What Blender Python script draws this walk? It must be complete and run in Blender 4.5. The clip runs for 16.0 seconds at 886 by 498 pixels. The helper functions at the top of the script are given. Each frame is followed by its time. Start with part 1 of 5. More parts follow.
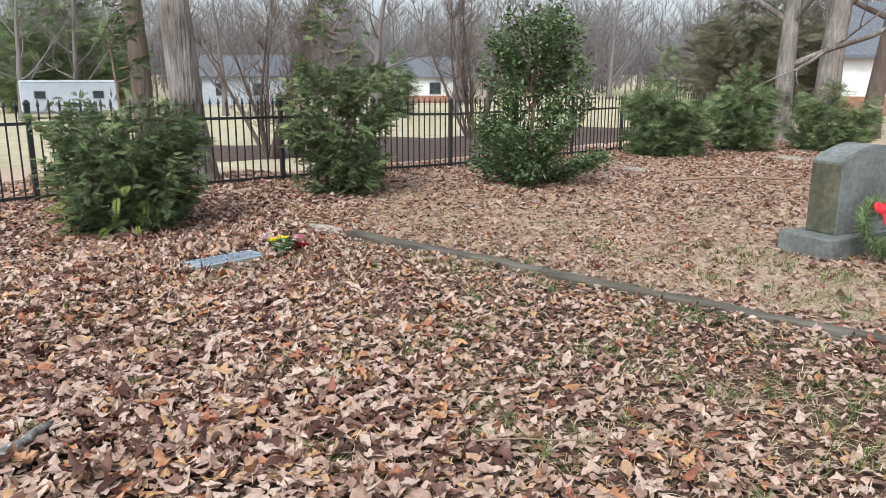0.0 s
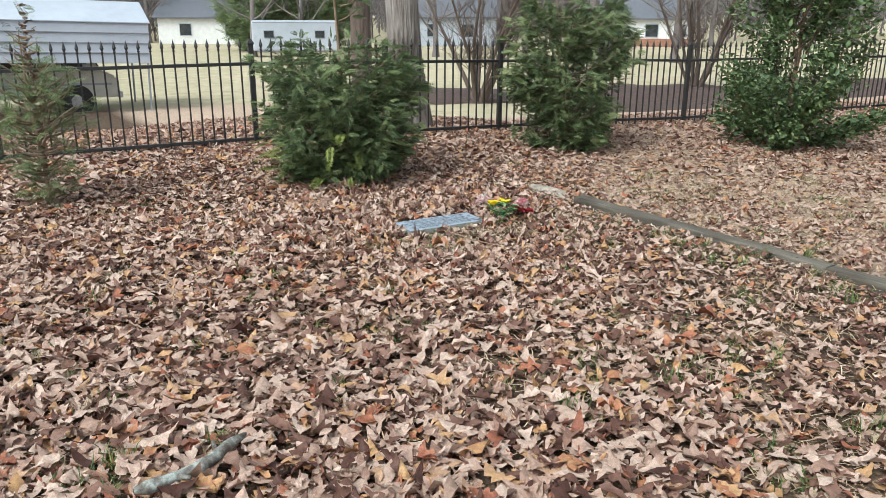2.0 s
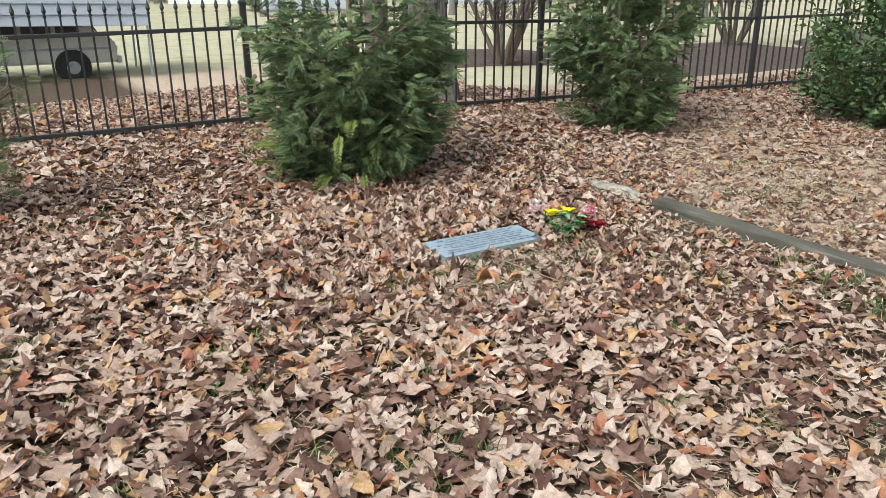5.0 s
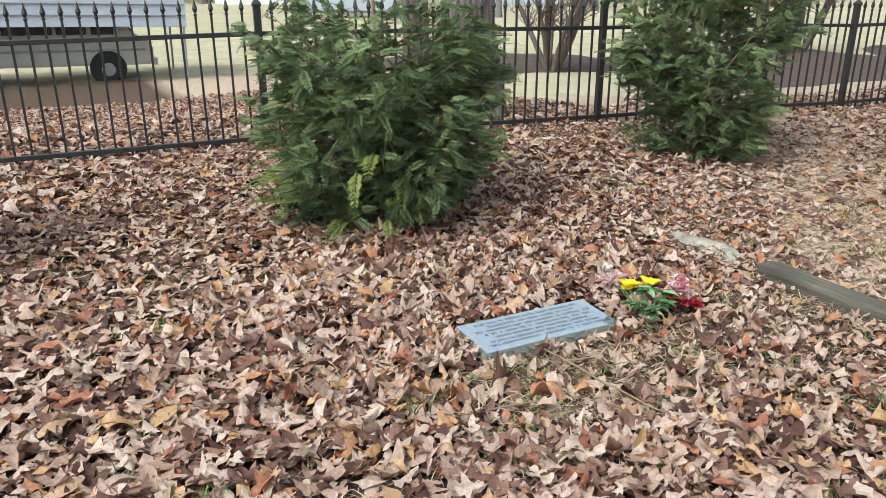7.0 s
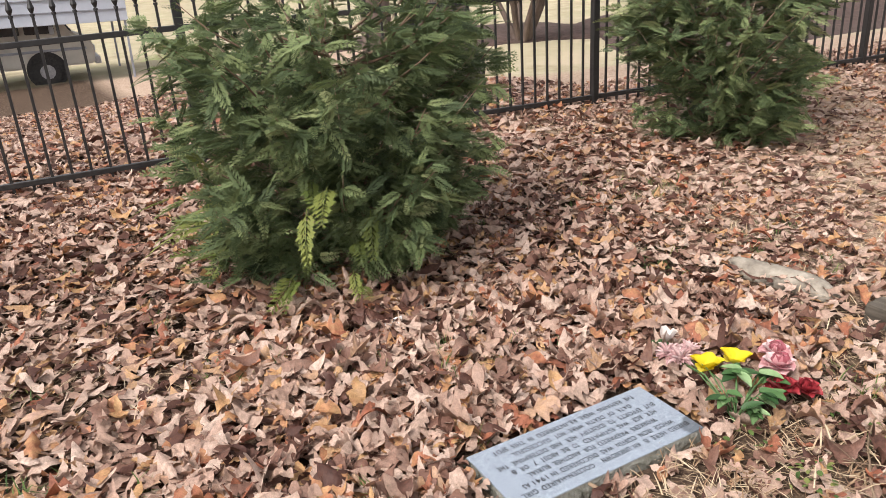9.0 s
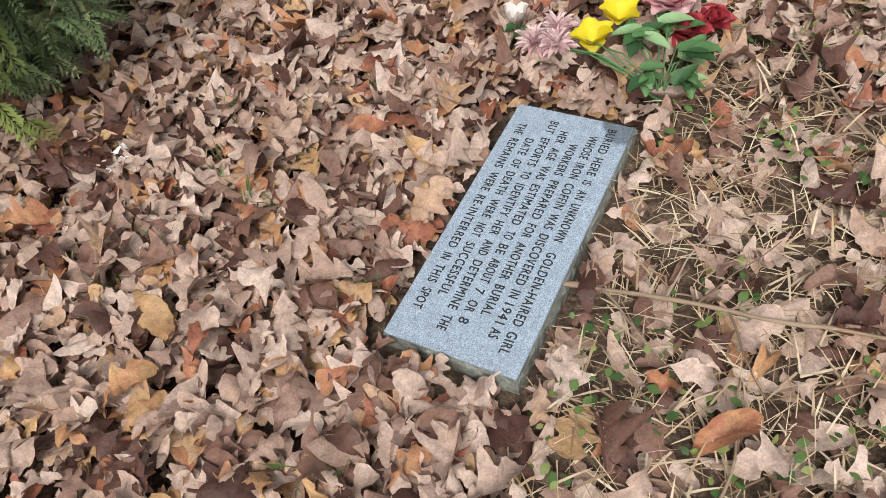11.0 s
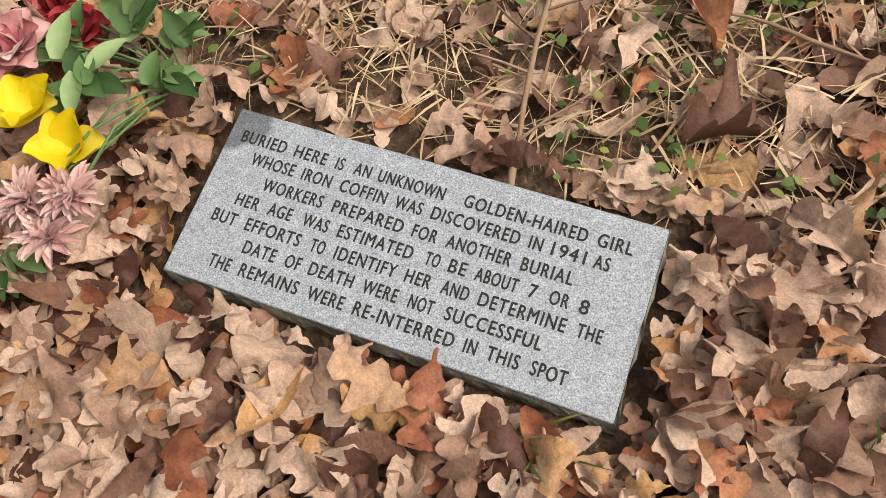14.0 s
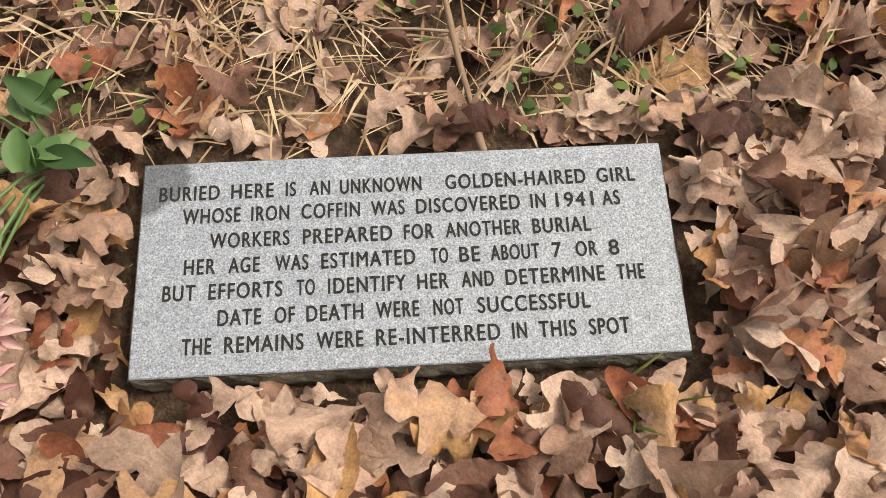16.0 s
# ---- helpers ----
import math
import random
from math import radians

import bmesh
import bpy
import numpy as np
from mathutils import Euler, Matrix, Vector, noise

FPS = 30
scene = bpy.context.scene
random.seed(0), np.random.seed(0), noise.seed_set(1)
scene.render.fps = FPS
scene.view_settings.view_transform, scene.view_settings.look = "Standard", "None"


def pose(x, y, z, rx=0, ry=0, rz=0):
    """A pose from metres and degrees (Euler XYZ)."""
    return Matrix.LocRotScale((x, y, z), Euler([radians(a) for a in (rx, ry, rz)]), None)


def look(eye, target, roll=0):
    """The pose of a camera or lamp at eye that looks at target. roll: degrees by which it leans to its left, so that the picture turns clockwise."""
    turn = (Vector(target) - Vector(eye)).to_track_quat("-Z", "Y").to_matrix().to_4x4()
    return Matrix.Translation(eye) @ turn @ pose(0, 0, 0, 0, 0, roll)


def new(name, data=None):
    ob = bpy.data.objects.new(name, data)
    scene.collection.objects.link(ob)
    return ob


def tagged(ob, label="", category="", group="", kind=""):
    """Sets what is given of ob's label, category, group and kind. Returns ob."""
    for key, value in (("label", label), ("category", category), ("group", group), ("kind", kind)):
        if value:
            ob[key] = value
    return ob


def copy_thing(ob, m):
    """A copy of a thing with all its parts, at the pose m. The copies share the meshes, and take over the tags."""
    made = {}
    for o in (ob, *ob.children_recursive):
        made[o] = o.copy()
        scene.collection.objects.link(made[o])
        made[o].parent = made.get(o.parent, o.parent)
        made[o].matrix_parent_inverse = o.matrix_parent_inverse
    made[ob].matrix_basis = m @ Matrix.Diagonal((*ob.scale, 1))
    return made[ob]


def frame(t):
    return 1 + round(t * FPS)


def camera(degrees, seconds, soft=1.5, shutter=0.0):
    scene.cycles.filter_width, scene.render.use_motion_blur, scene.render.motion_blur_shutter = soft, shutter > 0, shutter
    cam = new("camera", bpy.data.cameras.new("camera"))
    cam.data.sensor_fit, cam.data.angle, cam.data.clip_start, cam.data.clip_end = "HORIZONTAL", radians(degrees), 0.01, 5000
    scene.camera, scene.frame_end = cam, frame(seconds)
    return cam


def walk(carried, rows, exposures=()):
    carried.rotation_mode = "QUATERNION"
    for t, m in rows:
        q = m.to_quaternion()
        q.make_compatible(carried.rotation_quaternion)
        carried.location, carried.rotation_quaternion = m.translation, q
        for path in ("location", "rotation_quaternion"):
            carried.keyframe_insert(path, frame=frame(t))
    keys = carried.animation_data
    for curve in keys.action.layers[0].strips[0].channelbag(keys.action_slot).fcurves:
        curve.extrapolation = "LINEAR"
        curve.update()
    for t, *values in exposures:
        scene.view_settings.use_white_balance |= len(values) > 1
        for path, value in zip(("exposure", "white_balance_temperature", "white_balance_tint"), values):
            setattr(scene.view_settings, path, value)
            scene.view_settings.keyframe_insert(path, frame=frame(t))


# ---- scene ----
cam = camera(60.9, 16.0, soft=0.6)
PATH = [
    (0, (0.107, -0.129, 1.678), (0.093, 1.821, 1.233), 0.1),
    (0.5, (-0.05, 0.095, 1.677), (-0.24, 2.022, 1.177), 0.7),
    (1, (-0.181, 0.289, 1.67), (-0.531, 2.181, 1.124), 0.7),
    (1.5, (-0.234, 0.564, 1.658), (-0.678, 2.429, 1.088), 0.7),
    (2, (-0.308, 0.821, 1.655), (-0.821, 2.663, 1.068), 0.3),
    (2.5, (-0.469, 1.051, 1.648), (-1.001, 2.881, 1.042), -0.1),
    (3, (-0.586, 1.258, 1.635), (-1.114, 3.084, 1.011), -0.4),
    (3.2, (-0.607, 1.367, 1.624), (-1.133, 3.189, 0.991), -0.5),
    (5.3, (-0.942, 2.512, 1.604), (-1.495, 4.304, 0.907), -0.1),
    (5.5, (-0.952, 2.663, 1.613), (-1.522, 4.447, 0.909), -0.2),
    (6, (-1.002, 2.894, 1.591), (-1.586, 4.67, 0.882), 0.0),
    (6.5, (-1.171, 3.17, 1.574), (-1.775, 4.941, 0.868), 0.1),
    (7, (-1.273, 3.467, 1.574), (-1.918, 5.234, 0.893), -0.1),
    (7.5, (-1.325, 3.807, 1.611), (-2.081, 5.571, 1.051), -0.2),
    (8, (-1.501, 4.059, 1.645), (-2.311, 5.831, 1.196), -0.9),
    (8.5, (-1.668, 4.296, 1.589), (-2.366, 6.095, 1.063), -2.0),
    (9, (-1.723, 4.619, 1.519), (-2.307, 6.382, 0.775), -3.8),
    (9.5, (-1.776, 4.83, 1.439), (-2.225, 6.528, 0.481), -5.6),
    (10, (-1.978, 5.08, 1.386), (-2.217, 6.672, 0.198), -7.5),
    (10.2, (-2.028, 5.174, 1.383), (-2.202, 6.699, 0.101), -9.0),
    (12.3, (-2.456, 6.186, 1.19), (-1.861, 6.765, -0.63), -11.9),
    (12.5, (-2.452, 6.242, 1.184), (-1.809, 6.716, -0.649), -11.1),
    (13, (-2.462, 6.443, 1.173), (-1.769, 6.691, -0.687), -12.5),
    (13.5, (-2.456, 6.585, 1.156), (-1.753, 6.647, -0.715), -14.8),
    (14, (-2.366, 6.609, 1.098), (-1.666, 6.535, -0.774), -18.7),
    (14.5, (-2.309, 6.659, 1.092), (-1.678, 6.429, -0.792), -17.0),
    (15, (-2.237, 6.799, 1.047), (-1.673, 6.429, -0.836), -10.9),
    (15.5, (-2.2, 6.837, 1.012), (-1.728, 6.368, -0.874), -1.4),
    (16, (-2.191, 6.821, 0.988), (-1.765, 6.333, -0.904), 2.1),
]
walk(cam, [(t, look(eye, target, roll)) for t, eye, target, roll in PATH], [(0, 0.74, 5950, 4), (2, 0.74, 5950, 0), (7, 0.82, 5950, -3), (8.5, 0.85, 6650, 12), (9, 0.85, 6650, 12), (9.5, 0.8, 6000, 4), (10, 0.68, 6000, 4), (12.5, 0.55, 7300, 10), (16, 0.62, 8000, 12)])

# ---- light ----
world = bpy.data.worlds.new("overcast_sky")
scene.world = world
world.use_nodes = True
wn = world.node_tree.nodes
wl = world.node_tree.links
SUN_EL, SUN_AZ = 52.0, 205.0
sky = wn.new("ShaderNodeTexSky")
sky.sky_type = "NISHITA"
sky.sun_disc = False
sky.sun_elevation, sky.sun_rotation = radians(SUN_EL), radians(SUN_AZ)
sky.dust_density = 4.0
hsv = wn.new("ShaderNodeHueSaturation")
hsv.inputs["Saturation"].default_value = 0.22
wl.new(sky.outputs[0], hsv.inputs["Color"])
wl.new(hsv.outputs[0], wn["Background"].inputs["Color"])
wn["Background"].inputs["Strength"].default_value = 0.15
sun_data = bpy.data.lights.new("sun", "SUN")
sun_data.energy, sun_data.angle, sun_data.color = 1.15, radians(18), (1.0, 0.96, 0.9)
sun = new("sun", sun_data)
sd = Vector((math.sin(radians(SUN_AZ)) * math.cos(radians(SUN_EL)), math.cos(radians(SUN_AZ)) * math.cos(radians(SUN_EL)), math.sin(radians(SUN_EL))))
sun.matrix_world = look(sd * 40, (0, 0, 0))

RNG = np.random.default_rng(7)

# ---- materials ----


def material(name, stops, scale=8.0, detail=6.0, rough=0.8, bump=0.3, bump_scale=60.0, dist=0.01, rand="", rand_amount=0.5, coarse=0.0, stretch=(1, 1, 1), metal=0.0, spec=0.3, translucent=0.0, mottle=0.0):
    """Colour ramp on two scales of noise; rand: 'object' or 'island' shifts the ramp piece by piece."""
    m = bpy.data.materials.new(name)
    m.use_nodes = True
    n, l = m.node_tree.nodes, m.node_tree.links
    b = n["Principled BSDF"]
    tc = n.new("ShaderNodeTexCoord")
    mp = n.new("ShaderNodeMapping")
    mp.inputs["Scale"].default_value = stretch
    l.new(tc.outputs["Object"], mp.inputs["Vector"])
    a = n.new("ShaderNodeTexNoise")
    a.inputs["Scale"].default_value, a.inputs["Detail"].default_value, a.inputs["Roughness"].default_value = scale, detail, 0.65
    l.new(mp.outputs[0], a.inputs["Vector"])
    value = a.outputs["Fac"]
    if coarse:
        c = n.new("ShaderNodeTexNoise")
        c.inputs["Scale"].default_value, c.inputs["Detail"].default_value = coarse, 3
        l.new(tc.outputs["Object"], c.inputs["Vector"])
        mx = n.new("ShaderNodeMix")
        mx.inputs[0].default_value = 0.5
        l.new(value, mx.inputs[2])
        l.new(c.outputs["Fac"], mx.inputs[3])
        value = mx.outputs[0]
    if rand:
        r = n.new("ShaderNodeNewGeometry" if rand == "island" else "ShaderNodeObjectInfo")
        mx = n.new("ShaderNodeMix")
        mx.inputs[0].default_value = rand_amount
        l.new(value, mx.inputs[2])
        l.new(r.outputs["Random Per Island" if rand == "island" else "Random"], mx.inputs[3])
        value = mx.outputs[0]
    ramp = n.new("ShaderNodeValToRGB")
    els = ramp.color_ramp.elements
    while len(els) < len(stops):
        els.new(0.5)
    for e, (p, col) in zip(els, stops):
        e.position, e.color = p, (*col, 1)
    l.new(value, ramp.inputs[0])
    colour = ramp.outputs[0]
    if mottle:
        for sc, lo in ((55.0, 1 - mottle), (260.0, 1 - mottle * 0.8)):
            q = n.new("ShaderNodeTexNoise")
            q.inputs["Scale"].default_value, q.inputs["Detail"].default_value, q.inputs["Roughness"].default_value = sc, 5, 0.7
            l.new(tc.outputs["Object"], q.inputs["Vector"])
            mr = n.new("ShaderNodeMapRange")
            mr.inputs["From Min"].default_value, mr.inputs["From Max"].default_value = 0.32, 0.62
            mr.inputs["To Min"].default_value, mr.inputs["To Max"].default_value = lo, 1.08
            l.new(q.outputs["Fac"], mr.inputs["Value"])
            vm = n.new("ShaderNodeVectorMath")
            vm.operation = "SCALE"
            l.new(colour, vm.inputs[0])
            l.new(mr.outputs[0], vm.inputs["Scale"])
            colour = vm.outputs[0]
    l.new(colour, b.inputs["Base Color"])
    b.inputs["Roughness"].default_value, b.inputs["Metallic"].default_value = rough, metal
    b.inputs["Specular IOR Level"].default_value = spec
    if bump:
        f = n.new("ShaderNodeTexNoise")
        f.inputs["Scale"].default_value, f.inputs["Detail"].default_value = bump_scale, 4
        l.new(mp.outputs[0], f.inputs["Vector"])
        bp = n.new("ShaderNodeBump")
        bp.inputs["Strength"].default_value, bp.inputs["Distance"].default_value = bump, dist
        l.new(f.outputs["Fac"], bp.inputs["Height"])
        l.new(bp.outputs[0], b.inputs["Normal"])
    if translucent:
        t = n.new("ShaderNodeBsdfTranslucent")
        l.new(ramp.outputs[0], t.inputs["Color"])
        ms = n.new("ShaderNodeMixShader")
        ms.inputs[0].default_value = translucent
        l.new(b.outputs[0], ms.inputs[1])
        l.new(t.outputs[0], ms.inputs[2])
        l.new(ms.outputs[0], n["Material Output"].inputs["Surface"])
    return m


LEAF_STOPS = [(0.1, (0.085, 0.034, 0.024)), (0.24, (0.24, 0.125, 0.09)), (0.38, (0.45, 0.3, 0.23)), (0.6, (0.63, 0.47, 0.385)), (0.76, (0.48, 0.31, 0.24)), (0.84, (0.54, 0.32, 0.15)), (0.9, (0.4, 0.15, 0.085)), (0.96, (0.13, 0.038, 0.027))]
M_LEAF = material("dry_oak_leaf", LEAF_STOPS, 22, 5, 0.6, 0.45, 130, 0.004, "island", 0.86, translucent=0.12, spec=0.35, mottle=0.4)
M_LEAF_ONE = material("dry_oak_leaf_single", LEAF_STOPS, 22, 5, 0.6, 0.45, 130, 0.004, "object", 0.86, translucent=0.12, spec=0.35, mottle=0.4)
M_STRAW = material("straw", [(0.2, (0.24, 0.15, 0.09)), (0.6, (0.45, 0.34, 0.22)), (0.85, (0.58, 0.47, 0.33))], 30, 3, 0.8, 0, rand="island", rand_amount=0.8)
M_SPRIG = material("green_sprig", [(0.2, (0.045, 0.09, 0.024)), (0.6, (0.11, 0.17, 0.045)), (0.85, (0.28, 0.28, 0.09))], 20, 3, 0.55, 0, rand="island", rand_amount=0.7, translucent=0.2)
M_TWIG = material("twig_bark", [(0.2, (0.12, 0.075, 0.05)), (0.6, (0.27, 0.19, 0.13)), (0.85, (0.42, 0.34, 0.27))], 30, 5, 0.85, 0.4, 120, 0.002, "island", 0.5)
M_CEDAR = material("cedar_foliage", [(0.14, (0.14, 0.1, 0.06)), (0.22, (0.055, 0.08, 0.04)), (0.45, (0.125, 0.17, 0.075)), (0.66, (0.22, 0.275, 0.12)), (0.86, (0.45, 0.46, 0.24))], 2.6, 5, 0.65, 0, rand="island", rand_amount=0.42, translucent=0.2)
M_CEDAR_DULL = material("winter_bronzed_cedar", [(0.2, (0.085, 0.07, 0.045)), (0.5, (0.13, 0.125, 0.075)), (0.8, (0.22, 0.205, 0.13))], 1.2, 4, 0.7, 0, rand="island", rand_amount=0.6, translucent=0.15)
M_CEDAR_TIP = material("cedar_new_growth", [(0.2, (0.13, 0.18, 0.045)), (0.8, (0.27, 0.3, 0.085))], 9, 3, 0.6, 0, rand="island", rand_amount=0.6, translucent=0.25)
M_HOLLY = material("holly_leaf", [(0.15, (0.05, 0.08, 0.034)), (0.55, (0.1, 0.15, 0.06)), (0.9, (0.22, 0.27, 0.11))], 3, 4, 0.48, 0, rand="island", rand_amount=0.6, spec=0.35, translucent=0.15)
M_BARK = material("grey_bark", [(0.36, (0.07, 0.055, 0.047)), (0.48, (0.2, 0.17, 0.15)), (0.62, (0.36, 0.32, 0.295))], 22, 8, 0.95, 1.0, 26, 0.05, coarse=1.2, stretch=(1, 1, 0.1), spec=0.1)
M_BARK_DARK = material("dark_bark", [(0.25, (0.07, 0.05, 0.04)), (0.6, (0.16, 0.12, 0.1)), (0.8, (0.25, 0.2, 0.17))], 9, 8, 0.9, 0.8, 14, 0.05, coarse=0.7, stretch=(1, 1, 0.2))
M_WOODS = material("far_twigs", [(0.2, (0.11, 0.092, 0.088)), (0.8, (0.22, 0.19, 0.185))], 0.5, 3, 0.9, 0, rand="island", rand_amount=0.5)
M_IRON = material("black_iron_paint", [(0.3, (0.012, 0.012, 0.013)), (0.7, (0.03, 0.028, 0.027)), (0.9, (0.07, 0.05, 0.04))], 12, 6, 0.45, 0.25, 90, 0.002, spec=0.5)
M_GRANITE = material("grey_granite", [(0.3, (0.11, 0.135, 0.17)), (0.45, (0.235, 0.275, 0.33)), (0.56, (0.31, 0.36, 0.425)), (0.7, (0.47, 0.52, 0.595))], 420, 2, 0.5, 0.25, 300, 0.0012, spec=0.4, mottle=0.12)


def dark_corner(m):
    """A darker, ragged-edged patch at the marker's upper corner."""
    n, l = m.node_tree.nodes, m.node_tree.links
    b = n["Principled BSDF"]
    colour = b.inputs["Base Color"].links[0].from_socket
    tc = n.new("ShaderNodeTexCoord")
    d = n.new("ShaderNodeVectorMath")
    d.operation = "DISTANCE"
    d.inputs[1].default_value = (-0.365, 0.155, 0.046)
    l.new(tc.outputs["Object"], d.inputs[0])
    w = n.new("ShaderNodeTexNoise")
    w.inputs["Scale"].default_value, w.inputs["Detail"].default_value = 16, 3
    l.new(tc.outputs["Object"], w.inputs["Vector"])
    a = n.new("ShaderNodeMath")
    a.operation = "MULTIPLY_ADD"
    a.inputs[1].default_value = -0.06
    l.new(w.outputs["Fac"], a.inputs[0])
    l.new(d.outputs["Value"], a.inputs[2])
    r = n.new("ShaderNodeMapRange")
    r.inputs["From Min"].default_value, r.inputs["From Max"].default_value = 0.045, 0.056
    r.inputs["To Min"].default_value, r.inputs["To Max"].default_value = 0.42, 1.0
    l.new(a.outputs[0], r.inputs["Value"])
    v = n.new("ShaderNodeVectorMath")
    v.operation = "SCALE"
    l.new(colour, v.inputs[0])
    l.new(r.outputs[0], v.inputs["Scale"])
    l.new(v.outputs[0], b.inputs["Base Color"])


dark_corner(M_GRANITE)
M_GRANITE_ROUGH = material("rough_granite_edge", [(0.25, (0.09, 0.085, 0.06)), (0.5, (0.2, 0.2, 0.17)), (0.75, (0.38, 0.38, 0.35))], 60, 8, 0.85, 0.9, 70, 0.01, coarse=9)
M_LETTER = material("carved_letter_shade", [(0.3, (0.012, 0.013, 0.014)), (0.7, (0.035, 0.036, 0.038))], 120, 4, 0.9, 0.3, 200, 0.001)
M_OLD_STONE = material("weathered_headstone", [(0.25, (0.05, 0.05, 0.042)), (0.45, (0.13, 0.135, 0.125)), (0.62, (0.21, 0.22, 0.22)), (0.8, (0.32, 0.33, 0.34))], 18, 9, 0.75, 0.5, 80, 0.006, coarse=2.2)
M_MOSSY_STONE = material("lichened_headstone_end", [(0.25, (0.03, 0.033, 0.02)), (0.5, (0.09, 0.088, 0.06)), (0.75, (0.2, 0.18, 0.12))], 14, 9, 0.9, 0.9, 50, 0.012, coarse=4)
M_TIMBER = material("weathered_timber", [(0.3, (0.035, 0.028, 0.022)), (0.5, (0.105, 0.09, 0.072)), (0.7, (0.22, 0.195, 0.16))], 30, 8, 0.9, 0.8, 50, 0.008, coarse=1.5, stretch=(0.08, 1, 1))
M_ROCK = material("pale_stone", [(0.3, (0.15, 0.125, 0.1)), (0.7, (0.4, 0.36, 0.3))], 14, 8, 0.9, 0.7, 40, 0.01)
M_WHITE = material("white_painted_metal", [(0.25, (0.34, 0.365, 0.42)), (0.6, (0.43, 0.455, 0.51)), (0.85, (0.5, 0.52, 0.57))], 3, 5, 0.45, 0.05, 20, 0.004, coarse=0.6)
M_SEAM = material("grey_panel_seam", [(0.3, (0.2, 0.21, 0.24)), (0.8, (0.33, 0.34, 0.37))], 4, 4, 0.6, 0)
M_SIDING = material("pale_siding", [(0.3, (0.62, 0.62, 0.61)), (0.7, (0.76, 0.75, 0.74))], 2, 4, 0.7, 0.1, 20, 0.004)
M_BRICK = material("red_brick_wall", [(0.3, (0.24, 0.11, 0.07)), (0.7, (0.38, 0.2, 0.14))], 5, 5, 0.9, 0.2, 20, 0.005)
M_ROOF = material("grey_shingle", [(0.3, (0.08, 0.085, 0.1)), (0.7, (0.17, 0.175, 0.2))], 8, 6, 0.85, 0.3, 10, 0.02)
M_GLASSY = material("dark_window_glass", [(0.3, (0.02, 0.025, 0.03)), (0.7, (0.05, 0.055, 0.06))], 2, 2, 0.12, 0, spec=0.6)
# black of the tyres, also of the discs that shade the van's wheel openings
M_RUBBER_AND_SHADE = material("tyre_rubber_and_arch_shade", [(0.3, (0.015, 0.015, 0.015)), (0.7, (0.045, 0.042, 0.04))], 20, 5, 0.8, 0.3, 60, 0.004)
M_RIM = material("wheel_rim_metal", [(0.3, (0.25, 0.25, 0.26)), (0.7, (0.42, 0.42, 0.44))], 12, 4, 0.4, 0, metal=0.6)
M_BEIGE = material("faded_beige_paint", [(0.3, (0.34, 0.32, 0.28)), (0.6, (0.46, 0.44, 0.395)), (0.85, (0.54, 0.52, 0.48))], 3, 6, 0.4, 0.05, 20, 0.003, coarse=0.8, spec=0.45)
M_MULCH = material("dark_mulch", [(0.25, (0.04, 0.027, 0.022)), (0.6, (0.1, 0.065, 0.055)), (0.8, (0.19, 0.125, 0.1))], 5, 8, 0.95, 0.6, 12, 0.04)
M_RED = material("red_silk_petal", [(0.2, (0.16, 0.01, 0.018)), (0.6, (0.34, 0.03, 0.04)), (0.85, (0.5, 0.2, 0.2))], 25, 4, 0.65, 0.15, 80, 0.002, "island", 0.4, translucent=0.15)
M_ROSE = material("faded_rose_petal", [(0.2, (0.36, 0.09, 0.12)), (0.5, (0.58, 0.26, 0.28)), (0.8, (0.8, 0.64, 0.63))], 30, 4, 0.65, 0.15, 80, 0.002, "island", 0.6, translucent=0.15)
M_PINK = material("pale_pink_petal", [(0.2, (0.58, 0.36, 0.36)), (0.55, (0.76, 0.56, 0.55)), (0.85, (0.82, 0.73, 0.71))], 30, 4, 0.65, 0.1, 80, 0.002, "island", 0.6, translucent=0.2)
M_YELLOW = material("yellow_silk_petal", [(0.2, (0.62, 0.46, 0.01)), (0.6, (0.8, 0.66, 0.03)), (0.85, (0.82, 0.74, 0.2))], 14, 4, 0.55, 0.1, 60, 0.002, "island", 0.4, translucent=0.25)
M_SILKLEAF = material("green_silk_leaf", [(0.2, (0.03, 0.075, 0.025)), (0.5, (0.085, 0.175, 0.06)), (0.8, (0.28, 0.4, 0.2))], 10, 4, 0.5, 0.15, 50, 0.002, "island", 0.6, translucent=0.15)
M_BUD = material("white_bud_petal", [(0.3, (0.6, 0.5, 0.46)), (0.7, (0.8, 0.76, 0.72))], 20, 3, 0.6, 0, translucent=0.15)
M_BOW = material("red_ribbon", [(0.3, (0.5, 0.01, 0.02)), (0.7, (0.66, 0.03, 0.04))], 10, 3, 0.45, 0.1, 40, 0.003)
M_PAPER = material("white_paper_scrap", [(0.3, (0.66, 0.68, 0.7)), (0.7, (0.8, 0.81, 0.82))], 20, 3, 0.7, 0.1)
M_LICHEN = material("lichened_branch", [(0.4, (0.08, 0.065, 0.055)), (0.52, (0.2, 0.19, 0.17)), (0.64, (0.42, 0.46, 0.43))], 16, 6, 0.9, 0.6, 60, 0.006)
M_PUFF = material("yellow_moss", [(0.3, (0.24, 0.15, 0.02)), (0.7, (0.48, 0.35, 0.06))], 60, 4, 0.9, 0)

# Fence line: from FA along FD, FN points away from the graves.
FA = Vector((-5.3, 9.2, 0))
FD = Vector((5.42, 4.8, 0)).normalized()
FN = Vector((-FD.y, FD.x, 0))


def beyond(x, y):
    return (x - FA.x) * FN.x + (y - FA.y) * FN.y


def sm(a, b, v):
    t = np.clip((v - a) / (b - a), 0, 1)
    return t * t * (3 - 2 * t)


